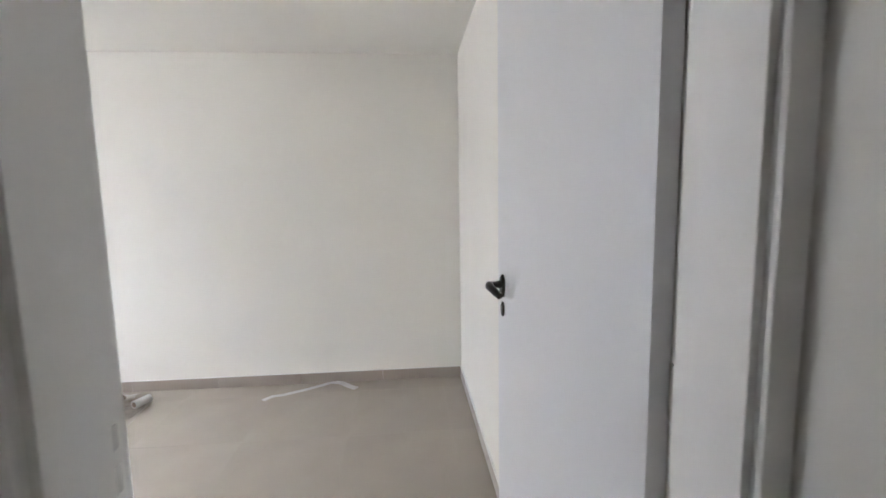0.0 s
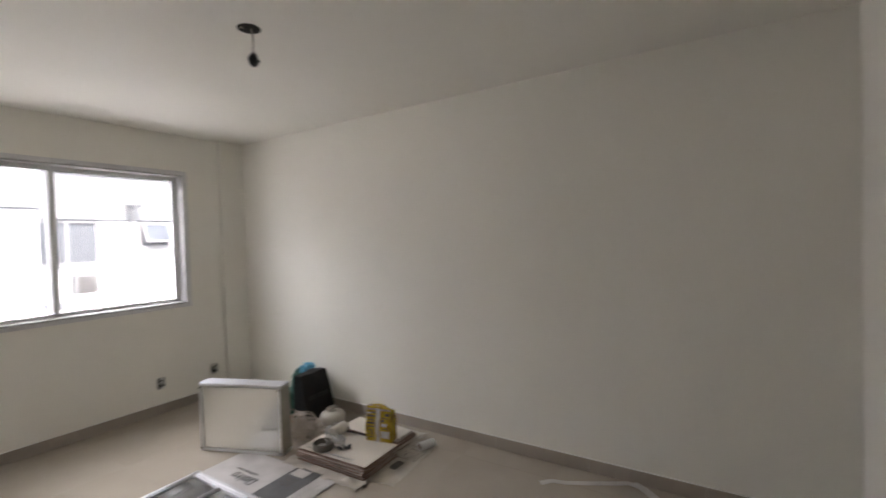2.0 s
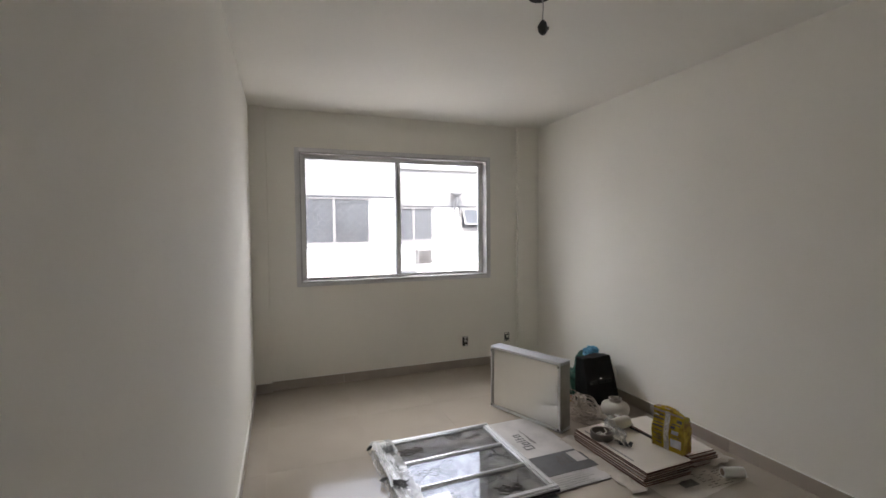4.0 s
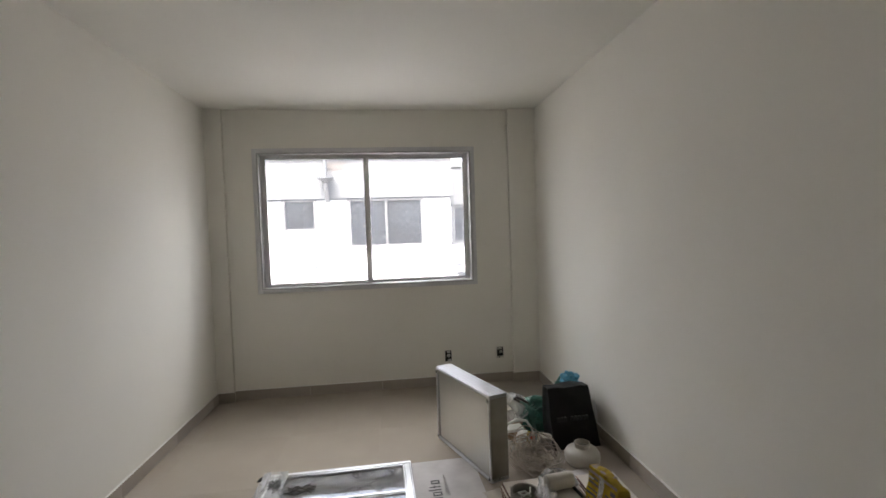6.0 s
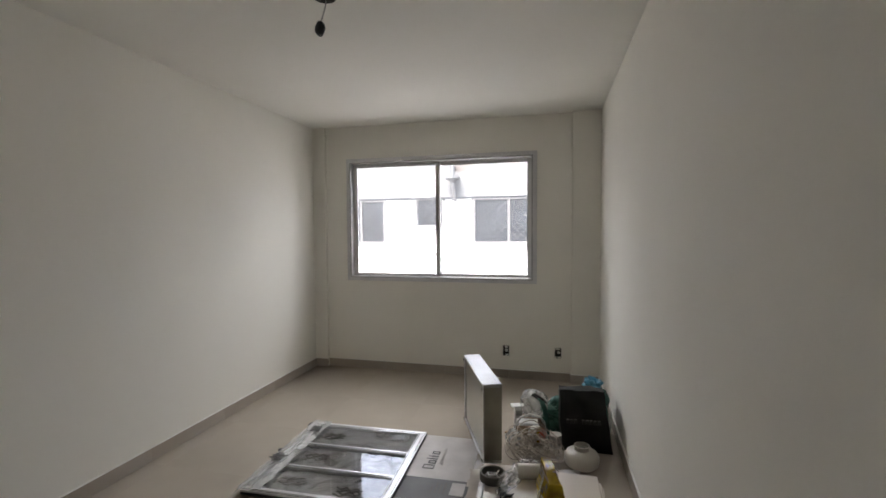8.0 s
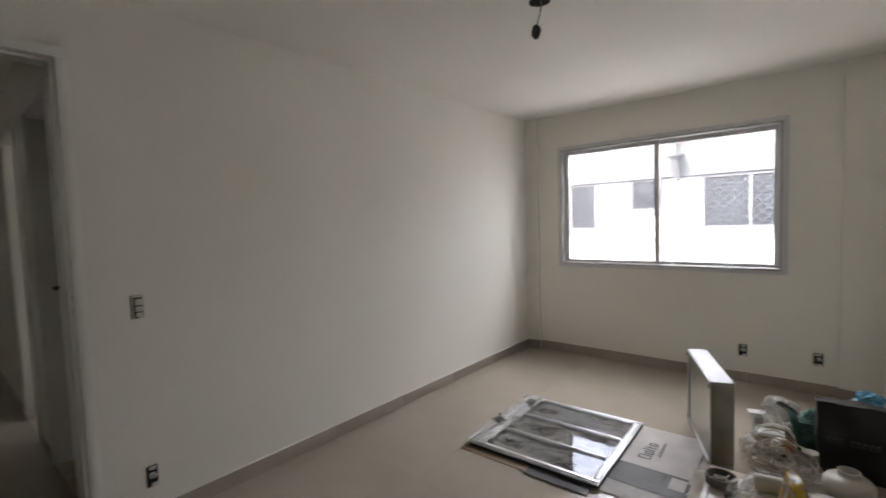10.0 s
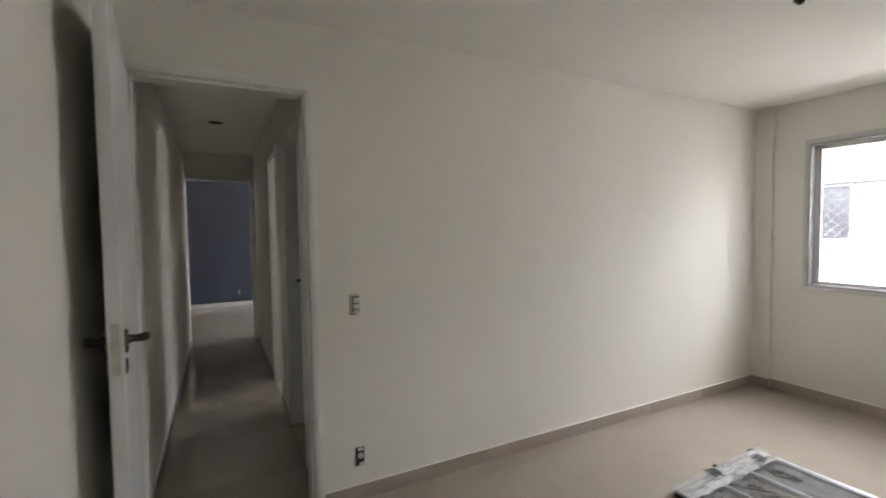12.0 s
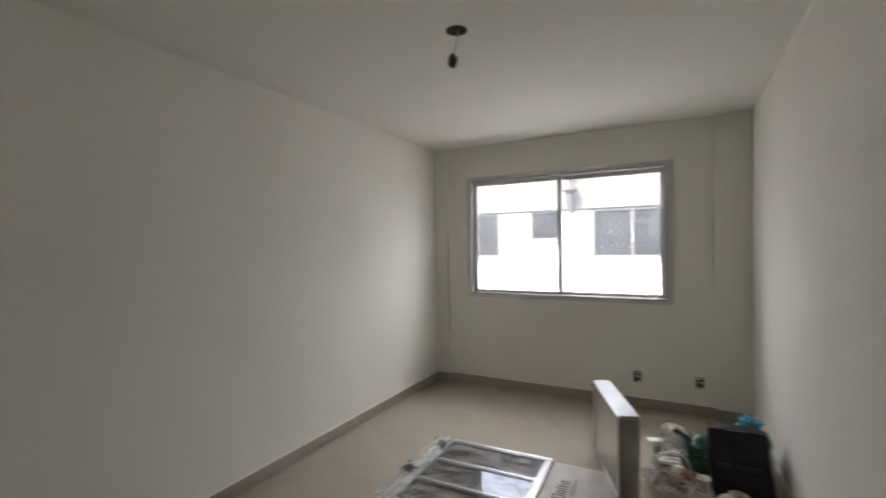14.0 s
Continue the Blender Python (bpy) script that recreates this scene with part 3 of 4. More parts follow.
def facade_window(x0, x1, z0, z1, y, panes=1, net=True, curtain=False):
    f = part("window", ring(bmesh.new(), x0 - 0.06, x1 + 0.06, z0 - 0.05, z1 + 0.06, 0.06, y - 0.045, y + 0.001, 0.0), M_WFRAME, house, smooth=None)
    s = finish("sill", box(x0 - 0.12, x1 + 0.12, y - 0.10, y, z0 - 0.09, z0 - 0.05), M_WFRAME)
    s.parent = f
    step = (x1 - x0) / panes
    for i in range(panes):
        a, b = x0 + i * step, x0 + (i + 1) * step
        p = finish("pane", box(a + 0.012, b - 0.012, y - 0.012, y - 0.004, z0, z1), M_CURT if curtain else M_DPANE)
        p.parent = f
        if i:
            m = finish("mullion", box(a - 0.025, a + 0.025, y - 0.044, y - 0.012, z0, z1), M_WFRAME)
            m.parent = f
    if curtain:
        bm = bmesh.new()
        n = int((x1 - x0) / 0.07)
        for i in range(n):
            c = x0 + 0.035 + i * 0.07
            slab(bm, c - 0.014, c + 0.014, y - 0.022, y - 0.012, z0, z1)
        c = finish("curtain", bm, M_DPANE)
        c.parent = f
    if net:
        bm = bmesh.new()
        d, w = 0.18, 0.0065
        yy = y - 0.055
        for sgn in (1, -1):
            k = -40
            while k < 60:
                c = x0 + k * d
                pts = []
                za, zb = z0, z1
                xa, xb = (c, c + (zb - za)) if sgn > 0 else (c, c - (zb - za))
                t0, t1 = 0.0, 1.0
                dx = xb - xa
                lo, hi = (x0 - xa) / dx, (x1 - xa) / dx
                lo, hi = min(lo, hi), max(lo, hi)
                t0, t1 = max(t0, lo), min(t1, hi)
                if t1 - t0 > 0.02:
                    p0 = (xa + dx * t0, yy, za + (zb - za) * t0)
                    p1 = (xa + dx * t1, yy, za + (zb - za) * t1)
                    vs = [bm.verts.new((p0[0] - w, yy, p0[2])), bm.verts.new((p0[0] + w, yy, p0[2])), bm.verts.new((p1[0] + w, yy, p1[2])), bm.verts.new((p1[0] - w, yy, p1[2]))]
                    v2 = [bm.verts.new(v.co + Vector((0, 0.008, 0))) for v in vs]
                    bm.faces.new(vs), bm.faces.new(v2[::-1])
                    for i in range(4):
                        bm.faces.new((vs[i], v2[i], v2[(i + 1) % 4], vs[(i + 1) % 4]))
                k += 1
        nt = finish("net", bm, M_NET)
        nt.parent = f


facade_window(-2.86, -1.69, 1.09, 2.08, FY, 2)
facade_window(-0.83, -0.20, 1.49, 2.09, FY, 1)
facade_window(0.58, 2.17, 1.09, 2.08, FY, 2)
facade_window(-5.6, -3.9, 1.09, 2.08, FY, 2)
facade_window(3.12, 4.18, 1.10, 1.95, FB, 2, net=False, curtain=True)
facade_window(5.06, 5.64, 1.41, 1.96, FB, 1, net=False)
ob = part("tilted_sash", ring(bmesh.new(), -0.29, 0.29, -0.50, 0.0, 0.035, -0.03, 0.0, 0), M_WFRAME, house, "top-hung sash tilted open")
ob.matrix_basis = pose(5.35, FB - 0.06, 1.94, -28, 0, 0)
g = finish("pane", box(-0.255, 0.255, -0.018, -0.012, -0.465, -0.035), M_DPANE)
g.parent = ob
# rain pipes with their hoppers
for hx, hy, zb, zp in ((0.11, FY - 0.27, 2.47, 2.06), (4.84, FB - 0.25, 2.27, 1.85)):
    part("hopper", lathe([(0.06, 0.0), (0.10, 0.05), (0.17, 0.08), (0.17, 0.12)], 20, (hx, hy, zb)), M_HOP, house, "grey rainwater hopper")
    part("rain_pipe", tube([(hx, hy, zb), (hx, hy, zb - 0.1), (hx, hy + 0.06, zb - 0.18), (hx, hy + 0.17, zb - 0.27), (hx, hy + 0.21, zp)], 0.05 if hx < 1 else 0.035, 12), M_FACADE2, house)
part("overflow_pipe", tube([(0.11, FY - 0.27, 2.56), (0.11, FY - 0.27, 2.99)], 0.04, 12), M_HOP, house)
for x, y, z in ((-0.80, FY, 2.39), (5.57, FB, 2.20)):
    part("vent_slot", box(x - 0.11, x + 0.11, y - 0.080, y - 0.07, z - 0.028, z + 0.028), M_HOP, house, "small grey air vent")
part("pipe_hook", tube([(2.95, FB - 0.03, 0.52), (3.02, FB - 0.03, 0.46), (3.25, FB - 0.03, 0.47), (3.4, FB - 0.03, 0.50)], 0.012, 8), M_HOP, house, "thin grey pipe on the wall")
ac = thing("air_conditioner", "white wall-mounted air conditioner outdoor unit", "air conditioner", (3.87, FB - 0.02, 0.46))
part("casing", box(-0.2, 0.2, -0.32, -0.02, 0.0, 0.38, 0.01), M_ACW, ac)
bm = bmesh.new()
for i in range(9):
    slab(bm, -0.16, 0.16, -0.328, -0.32, 0.03 + i * 0.037, 0.048 + i * 0.037)
part("grille", bm, M_DARK, ac, "dark slatted grille")
part("bracket", tube([(-0.15, -0.28, 0.0), (-0.15, -0.02, 0.0), (-0.15, -0.02, -0.2)], 0.012, 6), M_GREYPR, ac)
part("hose", tube([(0.2, -0.1, 0.1), (0.35, -0.06, 0.05), (0.55, -0.04, 0.12), (0.66, -0.03, 0.3), (0.66, -0.03, 0.9)], 0.018, 8), M_HOP, ac)

# ---------------------------------------------------------------- fittings in the room


def wire_box(loc, turn, w, h, kind):
    """An electrical box without its cover. The wall's plane is local y = 0, the room is at -y."""
    t = thing("wall_socket" if kind != "switch" else "light_switch", {"switch": "cream light switch without its cover plate", "white": "uncovered wall socket with a white mechanism in a dark box",
              "socket": "uncovered wall socket in an open dark box"}[kind], "switch" if kind == "switch" else "socket", loc, turn)
    part("box", ring(box(-w / 2, w / 2, -0.0015, 0.02, -h / 2, h / 2), -w / 2, w / 2, -h / 2, h / 2, 0.004, -0.003, 0.0, 0.0), M_DARK, t, "dark open mounting box")
    if kind == "switch":
        part("carrier", ring(bmesh.new(), -w / 2 + 0.004, w / 2 + 0.006, -h / 2, h / 2, 0.006, -0.005, -0.0015, 0.001, 0.012, 0.012), M_SWITCH, t)
        part("module", box(-0.006, 0.021, -0.012, -0.0015, 0.008, 0.036, 0.002), M_SWITCH, t)
        part("module", box(-0.006, 0.021, -0.012, -0.0015, -0.022, 0.002, 0.002), M_SWITCH, t)
        part("module", box(-0.004, 0.020, -0.010, -0.0015, -0.042, -0.027, 0.002), M_SWITCH, t)
        for z in (0.040, -0.048):
            part("screw_slot", box(-0.012, 0.006, -0.0085, -0.006, z - 0.003, z + 0.003), M_DARK, t)
        part("rocker_gap", box(-0.006, 0.012, -0.0108, -0.010, 0.017, 0.020), M_DARK, t)
    else:
        col = M_WHITEP if kind == "white" else M_SWITCH
        part("mechanism", lathe([(0.014, -0.010), (0.014, -0.002)], 20, (0.003, 0, 0.004), axis="y") if kind == "white" else box(-0.006, 0.018, -0.009, -0.0015, -0.004, 0.016, 0.002), col, t)
        part("face", lathe([(0.009, -0.0115), (0.009, -0.0100)], 16, (0.002, 0, 0.002), axis="y"), M_GREYPR, t)
        for z in (h / 2 - 0.010, -h / 2 + 0.010):
            part("tab", box(-0.010 if z > 0 else -0.004, 0.016 if z > 0 else 0.024, -0.006, -0.0015, z - 0.009, z + 0.007, 0.001), col, t)
            if kind == "socket":
                part("tab", box(-0.024, -0.012, -0.006, -0.0015, z - 0.010, z + 0.008, 0.001), col, t)
            lathe_bm = lathe([(0.003, -0.008), (0.003, -0.006)], 10, (0.002, 0, z), axis="y")
            part("screw", lathe_bm, M_CHROME, t)
    return t


wire_box((1.905, L, 0.252), 0, 0.055, 0.092, "white")
wire_box((2.365, L, 0.254), 0, 0.055, 0.095, "socket")
wire_box((0, 0.666, 1.017), 90, 0.046, 0.108, "switch")
wire_box((0, 0.677, 0.225), 90, 0.046, 0.098, "white")
wire_box((BX, 0.36, 0.25), 90, 0.05, 0.09, "white")
wire_box((BX, 0.60, 0.27), 90, 0.10, 0.06, "socket")

# ceiling outlets
lamp = thing("ceiling_lamp_outlet", "bare wire and socket hanging from a dark ceiling hole", "lamp socket", (1.329, 2.005, H))
bm = lathe([(0.050, -0.0015), (0.050, 0.0), (0.048, 0.0005)], 32)
for v in bm.verts:
    a = math.atan2(v.co.y, v.co.x)
    k = 1 + 0.05 * noise.noise(Vector((math.cos(a) * 3, math.sin(a) * 3, 0)))
    v.co.x, v.co.y = v.co.x * k, v.co.y * k
part("hole_cover", bm, M_DARK, lamp, "dark round hole with a ragged rim")
bm = bmesh.new()
for i in range(5):
    a = i * 1.3
    tube([(0.02 * math.cos(a), 0.02 * math.sin(a), -0.001), (0.03 * math.cos(a + 0.5), 0.03 * math.sin(a + 0.5), -0.009), (0.016 * math.cos(a + 1), 0.016 * math.sin(a + 1), -0.002)], 0.003, 6, bm)
part("wire_ends", bm, M_GASKET, lamp)
part("screw", lathe([(0.005, -0.004), (0.005, 0)], 10, (-0.028, 0.012, 0)), M_CREAMPL, lamp)
part("wire", tube([(0.008, -0.004, 0), (0.012, -0.008, -0.03), (0.009, -0.014, -0.06), (0.002, -0.02, -0.09), (-0.004, -0.028, -0.125)], 0.0028, 8), M_GREYPR, lamp, "thin grey wire")
bm = tube([(-0.004, -0.028, -0.118), (-0.004, -0.03, -0.128), (-0.006, -0.032, -0.145), (-0.005, -0.036, -0.165), (-0.002, -0.036, -0.178)], [0.008, 0.017, 0.021, 0.019, 0.010], 12)
for v in bm.verts:
    v.co += Vector((noise.noise(v.co * 90), noise.noise(v.co * 90 + Vector((5, 0, 0))), 0)) * 0.006
part("lamp_socket", bm, M_GASKET, lamp, "black taped lamp socket")
part("tape_end", box(0.008, 0.022, -0.04, -0.034, -0.155, -0.142, 0.002), M_GASKET, lamp)
hl = thing("recessed_light_hole", "empty round recessed light hole in the corridor ceiling", "light fitting", (-2.27, 0.07, H))
part("rim", lathe([(0.062, -0.003), (0.068, -0.001), (0.068, 0.0)], 28), M_CREAMPL, hl)
part("recess", lathe([(0.058, -0.0045), (0.058, -0.003)], 28), M_DARK, hl)

def ribbon(points, w):
    bm = bmesh.new()
    prev = None
    pts = [Vector(p) for p in points]
    for i, p in enumerate(pts):
        d = (pts[min(i + 1, len(pts) - 1)] - pts[max(i - 1, 0)]).normalized()
        n = Vector((-d.y, d.x, 0)).normalized() * w / 2
        q = [bm.verts.new(p + n), bm.verts.new(p - n), bm.verts.new(p - n - Vector((0, 0, 0.0008))), bm.verts.new(p + n - Vector((0, 0, 0.0008)))]
        if prev:
            for k in range(4):
                bm.faces.new((prev[k], prev[(k + 1) % 4], q[(k + 1) % 4], q[k]))
        prev = q
    bmesh.ops.recalc_face_normals(bm, faces=bm.faces)
    return bm


# ---------------------------------------------------------------- things on the floor
# cardboard under the frame
card = thing("flattened_cardboard_box", "flattened printed cardboard box, grey and dark print", "cardboard", (0, 0, 0))
part("sheet", sheet(0.80, 1.888, 2.135, 2.965, 0.001, 0.004, 30, 24, 0.002, 4, 1), [M_CARD], card, "pale grey cardboard sheet", smooth=60)


TURN = Matrix.Translation((1.13, 2.531, 0)) @ Matrix.Rotation(radians(1.5), 4, "Z") @ Matrix.Translation((-1.141, -2.541, 0))


def turned(ob):
    """Turns a thing of the frame's pile about the pile's middle."""
    ob.matrix_world = TURN @ ob.matrix_world
    return ob


part("dark_panel", sheet(1.22, 1.889, 2.262, 2.468, 0.0078, 0.0006, 20, 10, 0.0008, 4, 1), M_CARDD, card, "dark grey printed field")
part("white_label", box(1.80, 1.872, 2.335, 2.445, 0.0095, 0.0105), M_CARD, card, "pale label patch")
bm = bmesh.new()
for i in range(4):
    slab(bm, 1.765 - i * 0.022, 1.773 - i * 0.022, 2.34, 2.34 + (0.10, 0.08, 0.095, 0.06)[i], 0.0095, 0.0103)
part("small_print", bm, M_INK, card)
bm = bmesh.new()
for i in range(6):
    slab(bm, 1.50 + 0.03 * (i % 2), 1.80 - 0.025 * (i % 3), 2.14 + i * 0.018, 2.145 + i * 0.018, 0.0080, 0.0088)
part("print_lines", bm, M_GREYPR, card)
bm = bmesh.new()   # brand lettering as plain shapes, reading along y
y = 2.560
for hgt, wd, kind in ((0.066, 0.044, "D"), (0.046, 0.034, "o"), (0.066, 0.009, "l"), (0.058, 0.022, "t"), (0.046, 0.034, "o")):
    xb = 1.668
    if kind == "l":
        slab(bm, xb - hgt, xb, y, y + wd, 0.0080, 0.0088)
    elif kind == "t":
        slab(bm, xb - hgt, xb, y + 0.005, y + 0.013, 0.0080, 0.0088)
        slab(bm, xb - 0.036, xb - 0.029, y, y + wd, 0.0081, 0.0089)
    else:
        slab(bm, xb - hgt, xb, y, y + 0.009, 0.0080, 0.0088)
        slab(bm, xb - hgt, xb, y + wd - 0.008, y + wd, 0.0080, 0.0088)
        slab(bm, xb - 0.007, xb, y + 0.009, y + wd - 0.008, 0.0080, 0.0088)
        slab(bm, xb - hgt, xb - hgt + 0.007, y + 0.009, y + wd - 0.008, 0.0080, 0.0088)
    y += wd + 0.014
part("printed_mark", bm, M_CARDD, card, "dark printed mark in plain blocks")
bm = tube([(1.698 + 0.014 * math.sin(i * 1.9) * (1 - i / 60), 2.615 + i * 0.0058, 0.0086) for i in range(33)], 0.0012, 5)
part("printed_line", bm, M_GREYPR, card, "thin slanting grey script, illegible", smooth=60)
turned(card)
turned(single("cardboard_strip", sheet(0.735, 1.50, 2.075, 2.30, 0.001, 0.003, 20, 8, 0.001, 4, 5), M_CARDBR, "thin brown and dark cardboard strip under the frame", "cardboard", smooth=60))
turned(single("dark_cardboard_flap", sheet(1.16, 1.50, 2.055, 2.20, 0.0052, 0.002, 12, 6, 0.001, 5, 6), M_CARDD, "dark grey cardboard flap on the cardboard strip", "cardboard", smooth=60))

# glazed aluminium frame lying down
fr = thing("glazed_aluminium_frame", "aluminium window sash with three glass strips, part wrapped", "window sash", (0, 0, 0.010))
FX0, FX1, FY0, FY1 = 0.752, 1.530, 2.132, 2.950


def rail(x0, x1, y0, y1, along):
    bm = slab(bmesh.new(), x0, x1, y0, y1, 0.0, 0.022, 0.0015)
    if along == "x":
        m = (y1 - y0) * 0.28
        slab(bm, x0 + 0.002, x1 - 0.002, y0 + m, y1 - m, 0.022, 0.027, 0.0012)
    else:
        m = (x1 - x0) * 0.28
        slab(bm, x0 + m, x1 - m, y0 + 0.002, y1 - 0.002, 0.022, 0.0275, 0.0012)
    return bm


def rail_lines(x0, x1, y0, y1, along):
    """Two dark grooves beside the raised ridge of a rail."""
    bm = bmesh.new()
    for f in (0.14, 0.80):
        if along == "x":
            c = y0 + (y1 - y0) * f
            slab(bm, x0 + 0.003, x1 - 0.003, c, c + 0.0028, 0.0215, 0.0226)
        else:
            c = x0 + (x1 - x0) * f
            slab(bm, c, c + 0.0028, y0 + 0.003, y1 - 0.003, 0.0215, 0.0226)
    return bm


for a in ((FX0, FX1, FY0, FY0 + 0.04, "x"), (FX0, FX1, FY1 - 0.04, FY1, "x"), (FX0, FX0 + 0.045, FY0 + 0.04, FY1 - 0.04, "y"), (FX1 - 0.045, FX1, FY0 + 0.04, FY1 - 0.04, "y")):
    r0 = part("frame_rail", rail(*a), M_ALU, fr)
    ln = finish("groove", rail_lines(*a), M_GASKET)
    ln.parent = r0
ys = [FY0 + 0.04, 2.400, 2.655, FY1 - 0.04]
for y in ys[1:3]:
    r0 = part("glazing_bar", rail(FX0 + 0.045, FX1 - 0.045, y - 0.013, y + 0.013, "x"), M_ALU, fr)
    ln = finish("groove", rail_lines(FX0 + 0.045, FX1 - 0.045, y - 0.013, y + 0.013, "x"), M_GASKET)
    ln.parent = r0
for k in range(3):
    a = ys[k] + (0.013 if k else 0)
    b = ys[k + 1] - (0.013 if k < 2 else 0)
    part("glass_strip", box(FX0 + 0.045, FX1 - 0.045, a, b, 0.013, 0.017), M_PANEG, fr, "clear reflective glass strip")
    part("inner_film", sheet(FX0 + 0.05, FX1 - 0.05, a + 0.003, b - 0.003, 0.0015, 0.0004, 40, 16, 0.008, 9, 10 + k), M_FILMD, fr, "creased plastic film under the glass", smooth=60)
turned(single("dark_backing_card", box(FX0 + 0.05, FX1 - 0.05, FY0 + 0.045, FY1 - 0.045, 0.0085, 0.0105), M_CARDD, "dark printed card under the glazed frame", "cardboard", smooth=None))
wrap = thing("plastic_wrap", "creased clear plastic wrap over the end of the frame", "plastic wrap", (0, 0, 0))


def drape(x, y):
    return 0.0 if x > 0.74 else -0.03 * min(1, (0.74 - x) / 0.02)


part("film", sheet(0.712, 0.822, 2.125, 2.965, 0.0385, 0.0006, 20, 60, 0.005, 8, 20, 0.012, drape), M_WRAP, wrap, smooth=60)
part("film_fold", sheet(0.735, 0.775, 2.13, 2.95, 0.044, 0.0006, 8, 50, 0.004, 7, 23, 0.008), M_WRAP, wrap, smooth=60)
part("film_fold", sheet(0.815, 0.862, 2.14, 2.96, 0.0392, 0.0006, 12, 50, 0.004, 9, 26, 0.014), M_BUBBLE, wrap, smooth=60)
_r = random.Random(9)


def scribble(cx, cy, n, w, d, z, rot=0.0):
    """Dark curled strokes: the illegible print of the wrap."""
    bm = bmesh.new()
    for i in range(n):
        pts = []
        ph = _r.uniform(0, 6)
        for k in range(10):
            a = ph + k * 0.75
            u = (k / 9 - 0.5) * w * _r.uniform(0.7, 1.0)
            v = (i / max(1, n - 1) - 0.5) * d + math.sin(a * (1.4 + 0.35 * i)) * d * _r.uniform(0.15, 0.32)
            pts.append((cx + u * math.cos(rot) - v * math.sin(rot), cy + u * math.sin(rot) + v * math.cos(rot), z + 0.001 * math.sin(a)))
        tube(pts, 0.0034, 5, bm)
    return bm


for cx, cy, w, rot in ((0.815, 2.81, 0.07, 0.1), (0.78, 2.44, 0.08, 1.2)):
    tagged(part("printed_scrawl", scribble(cx, cy, 5, w, 0.055, 0.055, rot), M_CARDD, wrap, "dark illegible print"), kind="stuff")
for cx, cy in ((0.95, 2.27), (1.30, 2.235), (0.97, 2.53), (0.95, 2.79)):
    tagged(part("printed_scrawl", scribble(cx, cy, 4, 0.16, 0.055, 0.0092, 0.02), M_INK, fr, "grey illegible print under the glass"), kind="stuff")

bm = slab(bmesh.new(), FX0 + 0.004, FX1 - 0.002, FY1, FY1 + 0.004, 0.0, 0.019)
slab(bm, FX0 + 0.004, FX1 - 0.002, FY0 - 0.004, FY0, 0.0, 0.012)
slab(bm, FX1, FX1 + 0.003, FY0 + 0.004, FY1 - 0.004, 0.0, 0.012)
part("edge_seal", bm, M_GASKET, fr, "black rubber seal along the outer edge")
for cx, cy, r in ((0.722, 2.915, 0.4), (0.716, 2.55, -0.5)):
    bm = tube([(cx - 0.020 * math.cos(r), cy - 0.020 * math.sin(r), 0.022), (cx, cy, 0.030), (cx + 0.022 * math.cos(r), cy + 0.022 * math.sin(r), 0.040)], [0.004, 0.011, 0.005], 8)
    part("gathered_end", bm, M_GASKET, wrap, "dark gathered end of the wrap", smooth=60)
turned(fr)
turned(wrap)

# standing aluminium and glass unit
ang = math.degrees(math.atan2(3.27 - 2.69, 1.705 - 1.927))
st = thing("framed_glass_unit", "deep aluminium frame with a milky glass face, standing on edge", "window unit", (1.927, 2.690, 0.0), ang)
# local: x runs along the unit's length (away), y < 0 is its thickness towards the east wall
LN, TH, HT = 0.62, 0.105, 0.467
part("end_profile", box(0.0, 0.022, -TH, 0.0, 0.006, HT - 0.006, 0.002), M_BRONZE, st, "dull steel-grey end profile with streaks")
part("end_profile", box(LN - 0.022, LN, -TH, 0.0, 0.006, HT - 0.006, 0.002), M_BRONZE, st)
bm = box(0.0, LN, -TH, 0.0, HT - 0.022, HT, 0.002)
for k in range(3):
    slab(bm, 0.003, LN - 0.003, -TH + 0.018 + k * 0.028, -TH + 0.021 + k * 0.028, HT, HT + 0.0008)
part("top_profile", bm, M_ALUTOP, st, "bright ribbed aluminium top profile")
part("bottom_profile", box(0.0, LN, -TH, 0.0, 0.0, 0.022, 0.002), M_ALU, st)
part("face_trim", ring(bmesh.new(), 0.004, LN - 0.004, 0.004, HT - 0.002, 0.012, 0.0005, 0.006, 0.002), M_ALU, st, "narrow aluminium trim")
part("glass_face", box(0.02, LN - 0.02, -0.010, -0.004, 0.022, HT - 0.022), M_FACEGL, st, "milky glossy glass face", smooth=None)
part("gasket", ring(bmesh.new(), 0.020, LN - 0.020, 0.020, HT - 0.020, 0.003, -0.0035, 0.0015, 0.0), M_TRACK, st)
part("back_sheet", box(0.022, LN - 0.022, -TH + 0.006, -TH + 0.010, 0.022, HT - 0.022), M_MILKY, st)
for x, z in ((0.014, 0.02), (LN - 0.014, 0.02), (0.014, HT - 0.03), (LN - 0.014, HT - 0.03)):
    part("corner_block", box(x - 0.006, x + 0.006, 0.008, 0.013, z - 0.007, z + 0.007, 0.002), M_GASKET, st)

# newspaper under the tiles
news = thing("newspaper", "wrinkled dusty newspaper spread under the tiles", "newspaper", (0, 0, 0))


def news_curl(x, y):
    k = max(0.0, 0.02 - abs(x - 1.915)) / 0.02
    return 0.032 * k * (0.5 + 0.5 * math.sin(y * 40)) if y < 2.16 else 0.0


